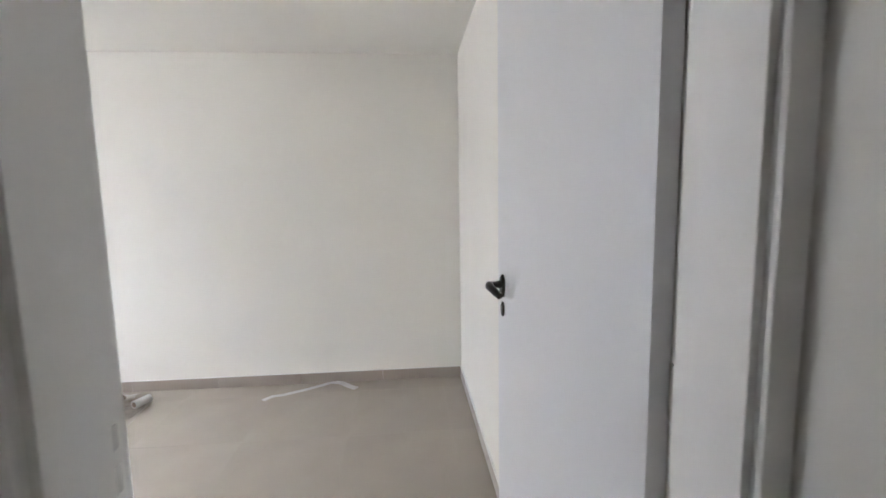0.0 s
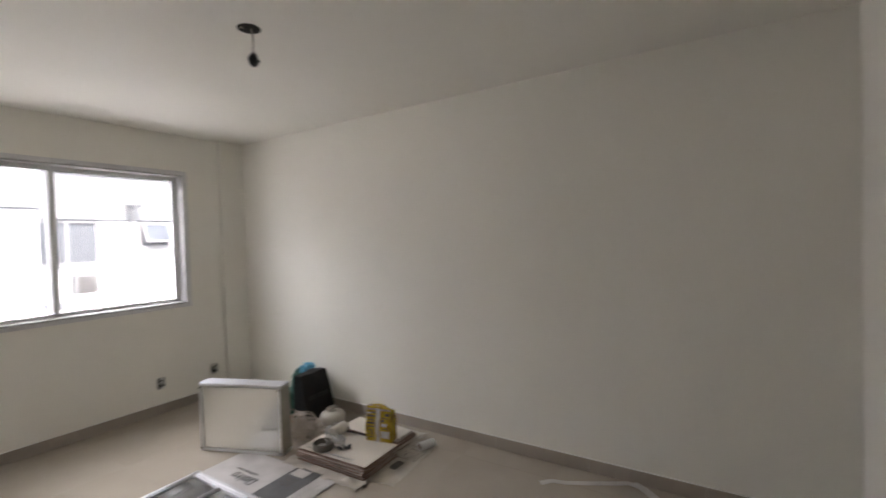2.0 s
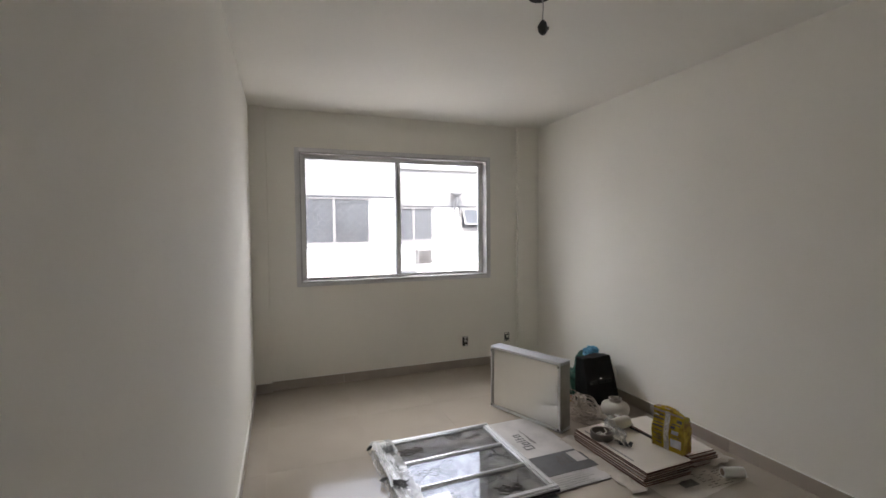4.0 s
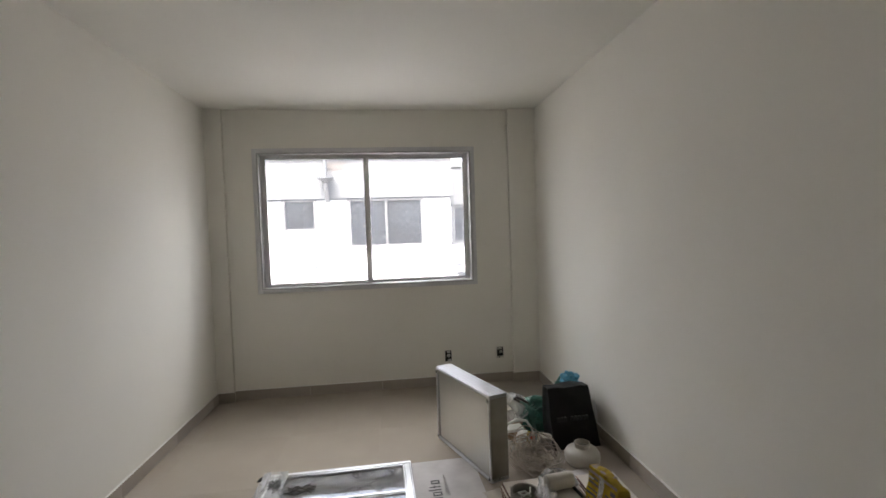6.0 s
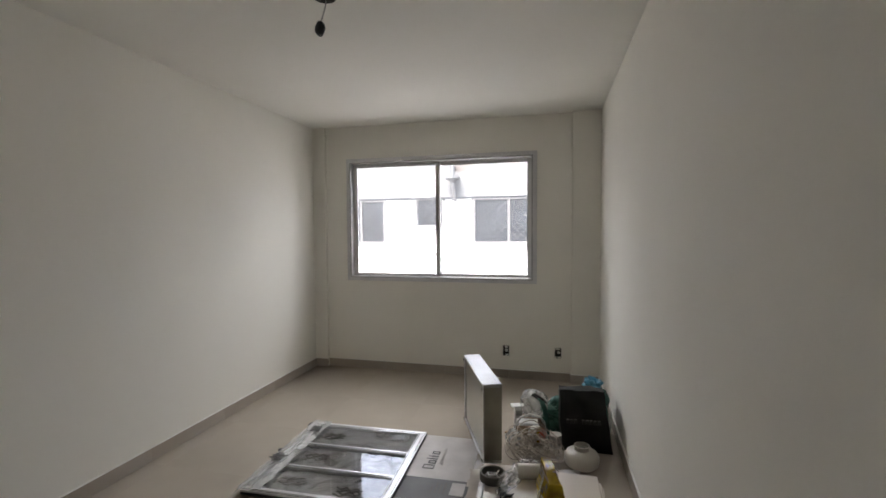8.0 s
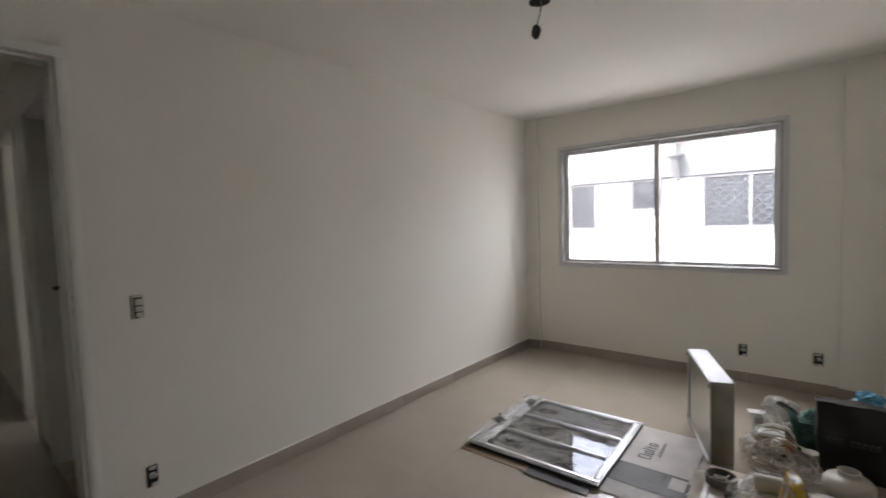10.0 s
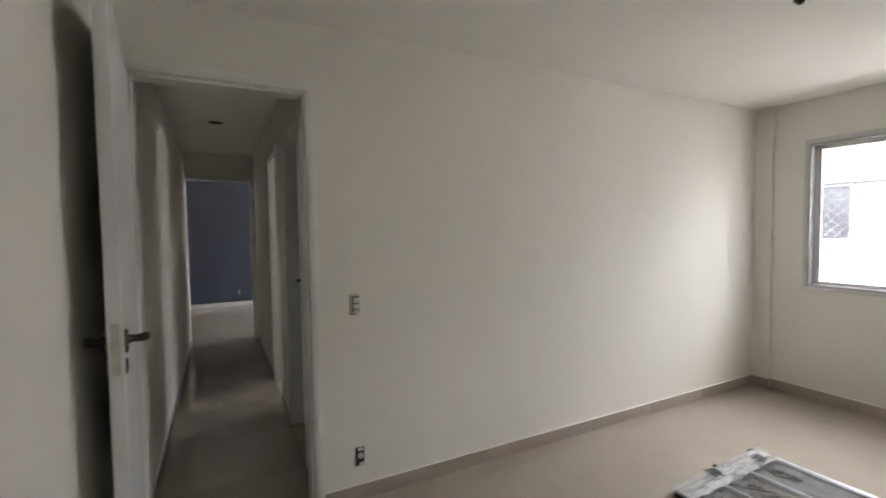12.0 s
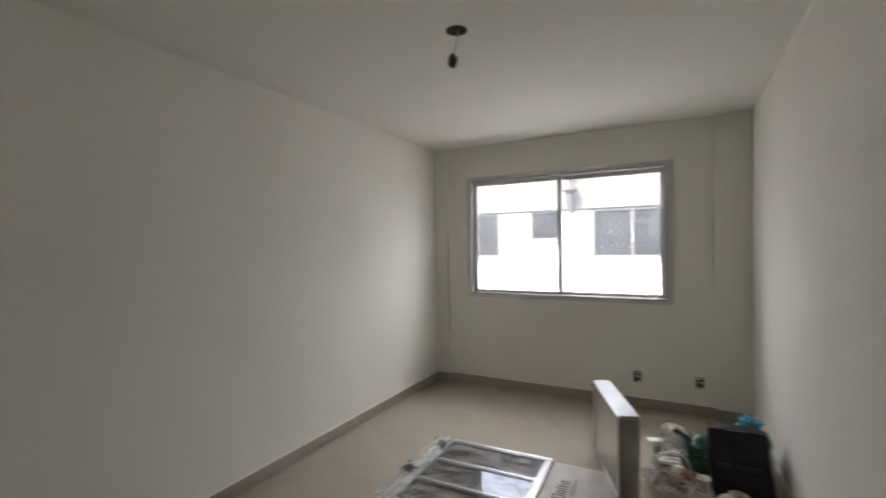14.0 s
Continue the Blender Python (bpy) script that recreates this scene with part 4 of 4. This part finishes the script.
page = sheet(0.0, 0.555, 0.0, 0.80, 0.0006, 0.0008, 34, 40, 0.003, 9, 30, 0.009)
page.transform(Matrix.Translation((2.005, 1.822, 0)) @ Matrix.Rotation(radians(7), 4, "Z"))
part("page", page, M_NEWS, news, smooth=60)
part("page", sheet(1.862, 2.20, 1.985, 2.62, 0.0046, 0.0008, 34, 44, 0.005, 11, 33, 0.06, news_curl), M_NEWS, news, smooth=60)
bm = bmesh.new()
_r = random.Random(12)
for col in range(5):
    for row in range(8):
        if _r.random() < 0.35:
            continue
        x = 2.28 + col * 0.042
        y = 1.885 + row * 0.018
        slab(bm, x, x + 0.038 * _r.uniform(0.6, 1), y, y + 0.004, 0.0046, 0.0052)
tagged(part("print_columns", bm, M_INK, news, "grey columns of illegible print"), kind="stuff")
# dark patch painted as the tile stack's shadow on the page
part("stack_shadow", box(2.15, 2.25, 1.93, 1.985, 0.0046, 0.0052), M_INK, news)
single("newspaper_scrap", sheet(2.44, 2.635, 2.02, 2.34, 0.0062, 0.0008, 20, 26, 0.014, 13, 41, 0.03), M_NEWS, "crumpled scrap of dusty newspaper", "newspaper", smooth=60)

# stack of wall tiles
_r = random.Random(3)
z = 0.010
for i in range(8):
    w, h = (0.325, 0.555)
    ox, oy, rot = _r.uniform(-0.012, 0.010), _r.uniform(-0.014, 0.012), _r.uniform(-1.2, 1.2)
    if i == 7:
        ox, oy, rot = 0.0, 0.0, 0.6
    t = thing("wall_tile", "cream glazed wall tile with a reddish clay body in a stack", "tile", (2.118 + ox, 2.285 + oy, z), rot + 1.6, "stacked wall tiles")
    part("body", box(-w / 2, w / 2, -h / 2, h / 2, 0.0, 0.0071, 0.0012), M_TBODY, t)
    part("glaze", box(-w / 2 + 0.0015, w / 2 - 0.0015, -h / 2 + 0.0015, h / 2 - 0.0015, 0.0071, 0.0079, 0.0003), M_WTILE, t)
    z += 0.0093
STK = z
z = 0.012
for i, (x, y, w, h, rot) in enumerate(((2.455, 2.300, 0.22, 0.50, 1.5), (2.452, 2.31, 0.215, 0.48, -1.0), (2.450, 2.31, 0.215, 0.48, 0.5), (2.446, 2.315, 0.205, 0.48, -0.6), (2.440, 2.32, 0.20, 0.50, 0.8), (2.436, 2.33, 0.20, 0.50, 0.2))):
    t = thing("wall_tile", "cut cream wall tile in the low pile on newspaper", "tile", (x, y, z), rot, "stacked wall tiles")
    part("body", box(-w / 2, w / 2, -h / 2, h / 2, 0.0, 0.0071, 0.0012), M_TBODY, t)
    part("glaze", box(-w / 2 + 0.0015, w / 2 - 0.0015, -h / 2 + 0.0015, h / 2 - 0.0015, 0.0071, 0.0079, 0.0003), M_WTILE, t)
    z += 0.0095

# yellow mortar bag
yb = thing("mortar_bag", "half-full yellow mortar bag closed with clear tape on the tiles", "bag", (2.296, 2.158, STK), 12)


def bagform(d, w, h, seed, lean=0.0):
    bm = box(-d / 2, d / 2, -w / 2, w / 2, 0, h)
    bmesh.ops.subdivide_edges(bm, edges=bm.edges[:], cuts=9, use_grid_fill=True)
    off = Vector((seed, 0, 0))
    for v in bm.verts:
        k = v.co.z / h
        pinch = 1 - 0.45 * max(0, k - 0.6) / 0.4
        bul = 1 + 0.10 * math.sin(math.pi * min(1, k * 1.2))
        v.co.x = v.co.x * pinch * bul + lean * k
        v.co.y = v.co.y * (1 + 0.03 * math.sin(k * 5))
        n = noise.noise(v.co * 16 + off)
        v.co += Vector((n * 0.009, noise.noise(v.co * 14 + off * 2) * 0.006, 0 if k < 0.02 else noise.noise(v.co * 18 + off * 3) * 0.010))
        if k > 0.98:
            v.co.z += -0.035 * max(0, (-v.co.y) / (w / 2)) ** 2 + 0.004
    return bm


part("body", bagform(0.078, 0.185, 0.222, 3), M_YEL, yb, "glossy yellow printed paper")


def on_bag(y0, y1, z0, z1, proud):
    """A patch that follows the bag's west face."""
    bm = box(-0.004, 0.0, y0, y1, z0, z1)
    bmesh.ops.subdivide_edges(bm, edges=bm.edges[:], cuts=5, use_grid_fill=True)
    for v in bm.verts:
        k = v.co.z / 0.222
        pinch = 1 - 0.45 * max(0, k - 0.6) / 0.4
        x = -0.039 * pinch * (1 + 0.10 * math.sin(math.pi * min(1, k * 1.2)))
        n = noise.noise(Vector((x, v.co.y, v.co.z)) * 16 + Vector((3, 0, 0)))
        v.co.x = v.co.x * 0.3 + x + n * 0.009 - proud
    return bm


for (y0, y1, z0, z1, m) in ((0.022, 0.082, 0.160, 0.168, M_YELD), (0.022, 0.080, 0.137, 0.142, M_YELD), (0.025, 0.083, 0.117, 0.127, M_YELD), (0.022, 0.07, 0.098, 0.103, M_YELD), (0.03, 0.08, 0.074, 0.079, M_YELD),
                            (0.03, 0.075, 0.045, 0.050, M_YELD), (-0.082, -0.022, 0.03, 0.075, M_GREYPR), (-0.065, -0.03, 0.105, 0.125, M_GREYPR), (-0.07, -0.03, 0.088, 0.092, M_YELD),
                            (-0.075, -0.025, 0.155, 0.160, M_YELD), (0.024, 0.05, 0.182, 0.192, M_YELD), (0.054, 0.084, 0.178, 0.185, M_GREYPR), (0.026, 0.06, 0.060, 0.066, M_YELD), (0.03, 0.07, 0.025, 0.031, M_YELD), (-0.08, -0.05, 0.170, 0.186, M_YELD), (-0.045, -0.022, 0.135, 0.148, M_YELD), (-0.085, 0.088, 0.203, 0.214, M_CARDBR)):
    part("print", on_bag(y0, y1, z0, z1, 0.002), m, yb)
bm = on_bag(-0.014, 0.016, 0.004, 0.217, 0.0035)
part("folded_top", box(-0.020, 0.020, -0.035, 0.085, 0.211, 0.2255, 0.006), M_CARDBR, yb, "brown folded paper top")
part("tape_strip", bm, M_TAPE, yb, "strip of clear packing tape")

# small things on the tile stack
tr = thing("tape_roll", "dusty grey tape roll with a wire loop on the tiles", "tape roll", (2.012, 2.400, STK))
part("roll", lathe([(0.062, 0.0), (0.065, 0.003), (0.065, 0.040), (0.063, 0.043), (0.057, 0.043), (0.0555, 0.040), (0.0555, 0.006)], 36), M_TIN, tr)
part("wire_loop", tube([(0.03, 0, 0.012), (0.01, 0.028, 0.022), (-0.028, 0.01, 0.030), (-0.015, -0.028, 0.036), (0.02, -0.02, 0.042), (0.03, 0.012, 0.046)], 0.004, 6), M_WHITEP, tr)
bm = tube([(2.105, 2.38, STK + 0.02), (2.11, 2.43, STK + 0.027), (2.125, 2.475, STK + 0.031), (2.16, 2.51, STK + 0.034), (2.205, 2.522, STK + 0.034), (2.245, 2.513, STK + 0.030), (2.27, 2.485, STK + 0.025), (2.277, 2.44, STK + 0.018)],
          [0.014, 0.022, 0.027, 0.030, 0.030, 0.027, 0.022, 0.012], 16)
bmesh.ops.subdivide_edges(bm, edges=bm.edges[:], cuts=2, use_grid_fill=True)
for v in bm.verts:
    v.co += Vector((noise.noise(v.co * 45), noise.noise(v.co * 45 + Vector((7, 0, 0))), 0.6 * noise.noise(v.co * 45 + Vector((0, 9, 0))))) * 0.011
    v.co.z = max(v.co.z, STK + 0.0005)
single("crumpled_plastic_bag", bm, M_WRAP, "crumpled clear plastic bag curled round a roller on the tiles", "plastic bag", smooth=40)
single("crumpled_plastic_bag", lump(0.045, 0.07, 0.030, 8, 0.3, 1.8, 0.9, 4, 0.0), M_WRAP, "crumpled clear plastic bag beside the tape roll", "plastic bag", (2.095, 2.36, STK), -20, smooth=25)
rl = thing("paint_roller", "small white paint roller sleeve lying on the tiles", "paint roller", (2.20, 2.455, STK + 0.037), 8)
part("sleeve", lathe([(0.018, -0.068), (0.034, -0.066), (0.037, -0.055), (0.037, 0.055), (0.034, 0.066), (0.018, 0.068)], 28, axis="x"), M_JUG, rl)
part("hub", lathe([(0.012, 0.0622), (0.012, 0.066)], 14, axis="x"), M_DARK, rl)
for k, (x, y, r) in enumerate(((2.080, 2.275, 70), (2.105, 2.262, 50), (2.055, 2.30, 85))):
    pl = single("cable_clip", tube([(-0.036, 0, 0.011), (-0.014, 0.006, 0.013), (0.010, -0.005, 0.010), (0.036, 0.004, 0.006)], [0.004, 0.010, 0.007, 0.003], 8), M_GASKET,
                "small black plastic clip on the tiles", "clip", (x, y, STK), r, "clips on the tiles")
single("metal_rod", tube([(1.984, 2.115, STK + 0.005), (1.976, 2.30, STK + 0.005), (1.972, 2.50, STK + 0.005)], 0.004, 8), M_GREYPR, "thin dusty metal rod lying along the tiles", "rod")
# dark strip in place of the shadow in the gap between the piles
single("gap_shadow", box(-0.008, 0.008, -0.13, 0.13, 0, 0.006, 0.002), M_DARK, "thin dark strip standing for the gap shadow between tile piles", "strip", (2.275, 2.40, STK), 8)
bm = bmesh.new()
pts_o = lathe([(0.021, -0.055), (0.0265, -0.055), (0.0265, 0.055), (0.021, 0.055)], 24, axis="x")
roll = thing("paper_roll", "short hollow roll of white paper on newspaper", "paper roll", (2.472, 1.918, 0.031), -22)
part("tube", pts_o, M_WHITEP, roll)
part("hollow", lathe([(0.019, -0.0562), (0.019, -0.0552)], 20, axis="x"), M_CARDBR, roll)
bm.free()

# jug
jug = thing("plastic_jug", "milky white bulbous plastic jug with an open neck", "jug", (2.472, 2.805, 0.0))
jug.scale = (1.0, 1.0, 0.87)
part("body", lathe([(0.062, 0.0), (0.080, 0.004), (0.092, 0.020), (0.097, 0.045), (0.096, 0.070), (0.086, 0.090), (0.064, 0.102), (0.044, 0.106), (0.0405, 0.110), (0.0405, 0.128), (0.044, 0.130), (0.044, 0.136), (0.039, 0.137), (0.037, 0.112)], 36), M_JUG, jug)
part("mouth", lathe([(0.033, 0.1122), (0.033, 0.1132)], 24), M_TIN, jug)

# coil of cable
coil = thing("cable_coil", "tangled coil of dusty cream electrical cable", "cable", (0, 0, 0))
_r = random.Random(21)
for i in range(21):
    cx, cy = 2.165 + _r.uniform(-0.02, 0.085), 2.83 + _r.uniform(-0.03, 0.035)
    R, e = _r.uniform(0.075, 0.145), _r.uniform(0.62, 1.0)
    R *= 1 - 0.25 * i / 26
    ph, tilt, z0 = _r.uniform(0, 6.3), _r.uniform(0.05, 0.75), 0.005 + i * 0.0026
    pts = []
    for k in range(30):
        a = 2 * math.pi * k / 30
        x, y = R * math.cos(a), R * e * math.sin(a)
        u, v = x * math.cos(ph) - y * math.sin(ph), x * math.sin(ph) + y * math.cos(ph)
        zz = z0 + tilt * 0.75 * (v * 0.8 - u * 0.35 + R) + 0.010 * math.sin(3 * a + ph) + 0.006 * math.sin(5 * a)
        pts.append((cx + u, cy + v, max(0.004, zz)))
    part("loop", tube(pts, 0.0030, 6, closed=True), M_CABLE, coil, smooth=60)
for i in range(16):
    a0 = _r.uniform(-0.8, 3.2) if i < 8 else _r.uniform(0, 6.3)
    p = Vector((2.20, 2.86, 0.05))
    q = p + Vector((math.cos(a0) * 0.16, math.sin(a0) * 0.11, -0.044))
    mid = (p + q) / 2 + Vector((_r.uniform(-0.04, 0.08), 0, _r.uniform(0.10, 0.28)))
    pts = [tuple((1 - t) ** 2 * p + 2 * t * (1 - t) * mid + t * t * q) for t in [k / 12 for k in range(13)]]
    part("loop", tube(pts, 0.0029, 6), M_CABLE, coil, smooth=60)
single("cable_tail", tube([(2.28, 2.80, 0.006), (2.33, 2.73, 0.005), (2.36, 2.66, 0.005), (2.42, 2.62, 0.005), (2.47, 2.55, 0.005)], 0.0042, 6), M_CABLE, "loose end of cream cable on the floor", "cable", smooth=60)

# black shopping bag
bg = thing("shopping_bag", "full black plastic shopping bag standing upright near the wall", "bag", (2.495, 3.055, 0.0), 3)
bm = box(-0.135, 0.135, -0.085, 0.085, 0, 0.385)
bmesh.ops.subdivide_edges(bm, edges=bm.edges[:], cuts=11, use_grid_fill=True)
for v in bm.verts:
    k = v.co.z / 0.385
    v.co.x = v.co.x * (1.12 - 0.14 * k) + 0.016 * (1 - k) - 0.012
    v.co.z *= 0.93
    v.co.x += 0.014 * (1 - k) ** 2
    v.co.y = v.co.y * (0.84 - 0.4 * k ** 2) + 0.02 * k - 0.015
    n = noise.noise(v.co * 9) * 0.014 + abs(noise.noise(v.co * 24)) * 0.006
    v.co += Vector((n * 0.6, n, 0 if k < 0.02 else n * 0.8))
part("body", bm, M_BAGB, bg, smooth=50)
for i in range(9):
    if i == 3:
        continue
    part("letter_block", box(-0.105 + i * 0.023, -0.090 + i * 0.023, -0.080, -0.062, 0.165, 0.190, 0.001), M_BAGG, bg, "faint grey lettering block")
part("side_strap", tube([(0.146, -0.05, 0.10), (0.152, -0.06, 0.16), (0.150, -0.06, 0.23), (0.142, -0.05, 0.27)], [0.006, 0.010, 0.010, 0.006], 8), M_WHITEP, bg, "white plastic strap end")
bl = single("blue_plastic_bag", lump(0.052, 0.050, 0.056, 3, 0.6, 2.4, 1.0, 5, 0.10), M_BLUEPL, "crumpled blue plastic bag on top of the pile", "plastic bag", (2.562, 3.18, 0.285), 20, smooth=30)
gb = single("green_bag", lump(0.13, 0.10, 0.105, 6, 0.3, 2.0, 0.85, 5, 0.04), M_GREEN, "dark green plastic bag slumped against the black bag", "plastic bag", (2.365, 3.27, 0.0), 0, smooth=35)
gb2 = single("green_bag", lump(0.10, 0.09, 0.16, 12, 0.35, 2.2, 0.85, 5, 0.08), M_GREEN, "dark green plastic bag packed behind the black bag", "plastic bag", (2.565, 3.245, 0.0), 0, smooth=35)
single("clear_bag", lump(0.094, 0.080, 0.094, 9, 0.14, 1.8, 0.95, 5, 0.02), M_BUBBLE, "puffed clear plastic bag on a carton", "plastic bag", (2.190, 3.215, 0.0905), 0, smooth=30)
single("green_strap", ribbon([(2.225, 3.145, 0.245), (2.245, 3.11, 0.235), (2.262, 3.08, 0.20), (2.275, 3.06, 0.15), (2.285, 3.05, 0.08), (2.29, 3.05, 0.002)], 0.035), M_GREEN, "dark green plastic strap over the clutter", "strap", smooth=60)
single("clear_bag", lump(0.055, 0.06, 0.045, 15, 0.25, 2.0, 0.95, 5, 0.03), M_BUBBLE, "small clear plastic bag beside the cable coil", "plastic bag", (2.075, 2.985, 0.0), 0, smooth=30)
single("carton", box(-0.07, 0.07, -0.055, 0.055, 0, 0.09, 0.003), M_CARDBR, "small brown cardboard carton on the floor", "carton", (2.190, 3.235, 0.0), 12)
bb = thing("spray_bottle", "white plastic bottle with red and yellow bands", "bottle", (2.215, 3.035, 0.0), -25)
part("body", lathe([(0.012, -0.058), (0.030, -0.050), (0.046, -0.03), (0.052, 0.0), (0.049, 0.012)], 28, (0, 0, 0.053), axis="x"), M_WHITEP, bb)
part("band", lathe([(0.049, 0.0122), (0.047, 0.022), (0.043, 0.030)], 28, (0, 0, 0.053), axis="x"), M_YEL, bb, "yellow band")
part("cap", lathe([(0.043, 0.0302), (0.036, 0.042), (0.022, 0.052)], 24, (0, 0, 0.053), axis="x"), M_RED, bb, "red end")
single("wood_block", box(-0.065, 0.065, -0.04, 0.04, 0, 0.075, 0.003), M_WOOD, "raw wooden block lying on the floor", "block", (2.145, 3.125, 0.0), -10)
single("plastic_tray", box(-0.07, 0.07, -0.038, 0.038, 0.0, 0.020, 0.004), M_WHITEP, "white plastic tray lying on a wooden block", "tray", (2.15, 3.12, 0.0755), 6)
single("white_hose", tube([(2.06, 3.06, 0.008), (2.075, 3.065, 0.08), (2.11, 3.07, 0.135), (2.17, 3.075, 0.160), (2.235, 3.08, 0.145), (2.272, 3.085, 0.09), (2.28, 3.09, 0.008)], 0.0075, 10), M_WHITEP, "curved white plastic hose over the clutter", "hose", smooth=60)
single("wooden_handle", tube([(2.01, 3.10, 0.011), (2.05, 3.14, 0.012), (2.10, 3.20, 0.012)], [0.009, 0.012, 0.009], 10), M_WOOD, "brown wooden tool handle on the floor", "tool handle", smooth=60)
single("plastic_cup", lathe([(0.028, 0.0), (0.031, 0.002), (0.036, 0.075), (0.037, 0.08), (0.033, 0.08)], 24), M_JUG, "milky plastic cup beside the shopping bag", "cup", (2.33, 3.00, 0.0))
single("black_grip", tube([(2.180, 3.150, 0.262), (2.195, 3.140, 0.272), (2.225, 3.135, 0.258), (2.262, 3.130, 0.236), (2.270, 3.135, 0.222), (2.250, 3.145, 0.224), (2.215, 3.150, 0.240)], 0.007, 8, closed=True), M_GASKET,
       "dark plastic bag grip lying over the clear bag and green strap", "bag handle", smooth=60)
sp = thing("switch_box", "white plastic electrical box standing on the floor", "electrical box", (2.085, 3.225, 0.0), 15)
part("body", box(-0.026, 0.026, -0.022, 0.022, 0, 0.15, 0.003), M_WHITEP, sp)
part("flange", box(-0.05, 0.04, -0.03, 0.03, 0.15, 0.157, 0.002), M_WHITEP, sp)
part("label", box(-0.02, 0.02, -0.0232, -0.022, 0.09, 0.125), M_GREYPR, sp)
single("white_rag", sheet(2.30, 2.46, 2.60, 2.72, 0.0006, 0.0015, 20, 16, 0.012, 16, 52, 0.02), M_CARD, "small pale dusty rag on the floor", "rag", smooth=60)

single("paper_strip", ribbon([(2.455, 1.12, 0.001), (2.50, 1.07, 0.006), (2.52, 1.00, 0.004), (2.585, 0.88, 0.002), (2.64, 0.76, 0.008), (2.662, 0.69, 0.018), (2.668, 0.655, 0.012)], 0.038), M_CARD,
       "curled strip of pale masking paper on the floor", "paper strip", smooth=60)
single("paper_strip", ribbon([(2.675, 0.665, 0.016), (2.655, 0.61, 0.012), (2.61, 0.55, 0.003), (2.575, 0.50, 0.001)], 0.05), M_CARD,
       "folded end of a pale masking paper strip", "paper strip", smooth=60)

# ---------------------------------------------------------------- skirting pieces
def skirting(name, a, b, c, side, mat=None, h=0.078, t=0.010):
    """side: 'w' on a wall at x = c facing +x, 'e' facing -x, 's' at y = c facing +y, 'n' facing -y; from a to b."""
    mat = mat or M_SKIRT
    parent = tagged(new(name), kind="structure")
    lo, meshes = a, {}
    while lo < b - 0.005:
        hi = min(b, lo + 0.6)
        g = 0.0008
        x = (c, c + t) if side in "ws" else (c - t, c)
        bm = box(*x, lo + g, hi - g, 0, h, 0.0012) if side in "we" else box(lo + g, hi - g, *x, 0, h, 0.0012)
        part("skirting_tile" if mat is M_SKIRT else "board", bm, mat, parent)
        if mat is M_SKIRT:
            # thin white strip stands for the light on the skirting's top edge
            e = 0.0006
            x = (c, c + t + e) if side in "ws" else (c - t - e, c)
            bm = box(*x, lo, hi, h, h + 0.0028) if side in "we" else box(lo, hi, *x, h, h + 0.0028)
            part("lit_edge_line", bm, M_GLOSS, parent)
        lo = hi


skirting("baseboard_west", 0.495, L - 0.036, 0.0, "w")
skirting("baseboard_east", S, L - 0.036, W, "e")
skirting("baseboard_south", 0.05, W - 0.01, S, "s")
skirting("baseboard_north", 0.13, 2.48, L, "n")
skirting("baseboard_pilaster", 0.01, 0.14, L - 0.036, "n")
skirting("baseboard_pilaster", 2.47, W - 0.01, L - 0.036, "n")
skirting("baseboard_corridor", CW, -T - 0.02, S, "s")
skirting("baseboard_corridor", -0.41, -T - 0.02, CN, "n")
skirting("baseboard_corridor", -1.52, -1.11, CN, "n")
skirting("baseboard_corridor", CW, -2.19, CN, "n")
skirting("baseboard_blue", BS, 3.0, BX, "w", M_GLOSS, 0.085, 0.014)

# ---------------------------------------------------------------- floor tiles, 0.6 m
_cache = {}


def floor_tile(x0, x1, y0, y1):
    key = (round(x1 - x0, 3), round(y1 - y0, 3))
    if key not in _cache:
        me = bpy.data.meshes.new("tile")
        bm = box(0, key[0], 0, key[1], -0.006, 0.0, 0.0003)
        bm.to_mesh(me)
        bm.free()
        me.materials.append(M_TILE)
        _cache[key] = me
    ob = new("tile", _cache[key])
    ob.location = (x0, y0, 0)
    ob.parent = floor


g = 0.0004
for i in range(-12, 5):
    for j in range(-3, 8):
        x0, x1 = 0.125 + i * 0.6, 0.125 + (i + 1) * 0.6
        y0, y1 = -0.13 + j * 0.6, -0.13 + (j + 1) * 0.6
        x0, x1, y0, y1 = max(x0, BX), min(x1, W), max(y0, S if x1 > CW else BS), min(y1, L)
        if x1 - x0 < 0.02 or y1 - y0 < 0.02:
            continue
        if x1 < -0.6 and y0 > 3.0:
            continue
        floor_tile(x0 + g, x1 - g, y0 + g, y1 - g)
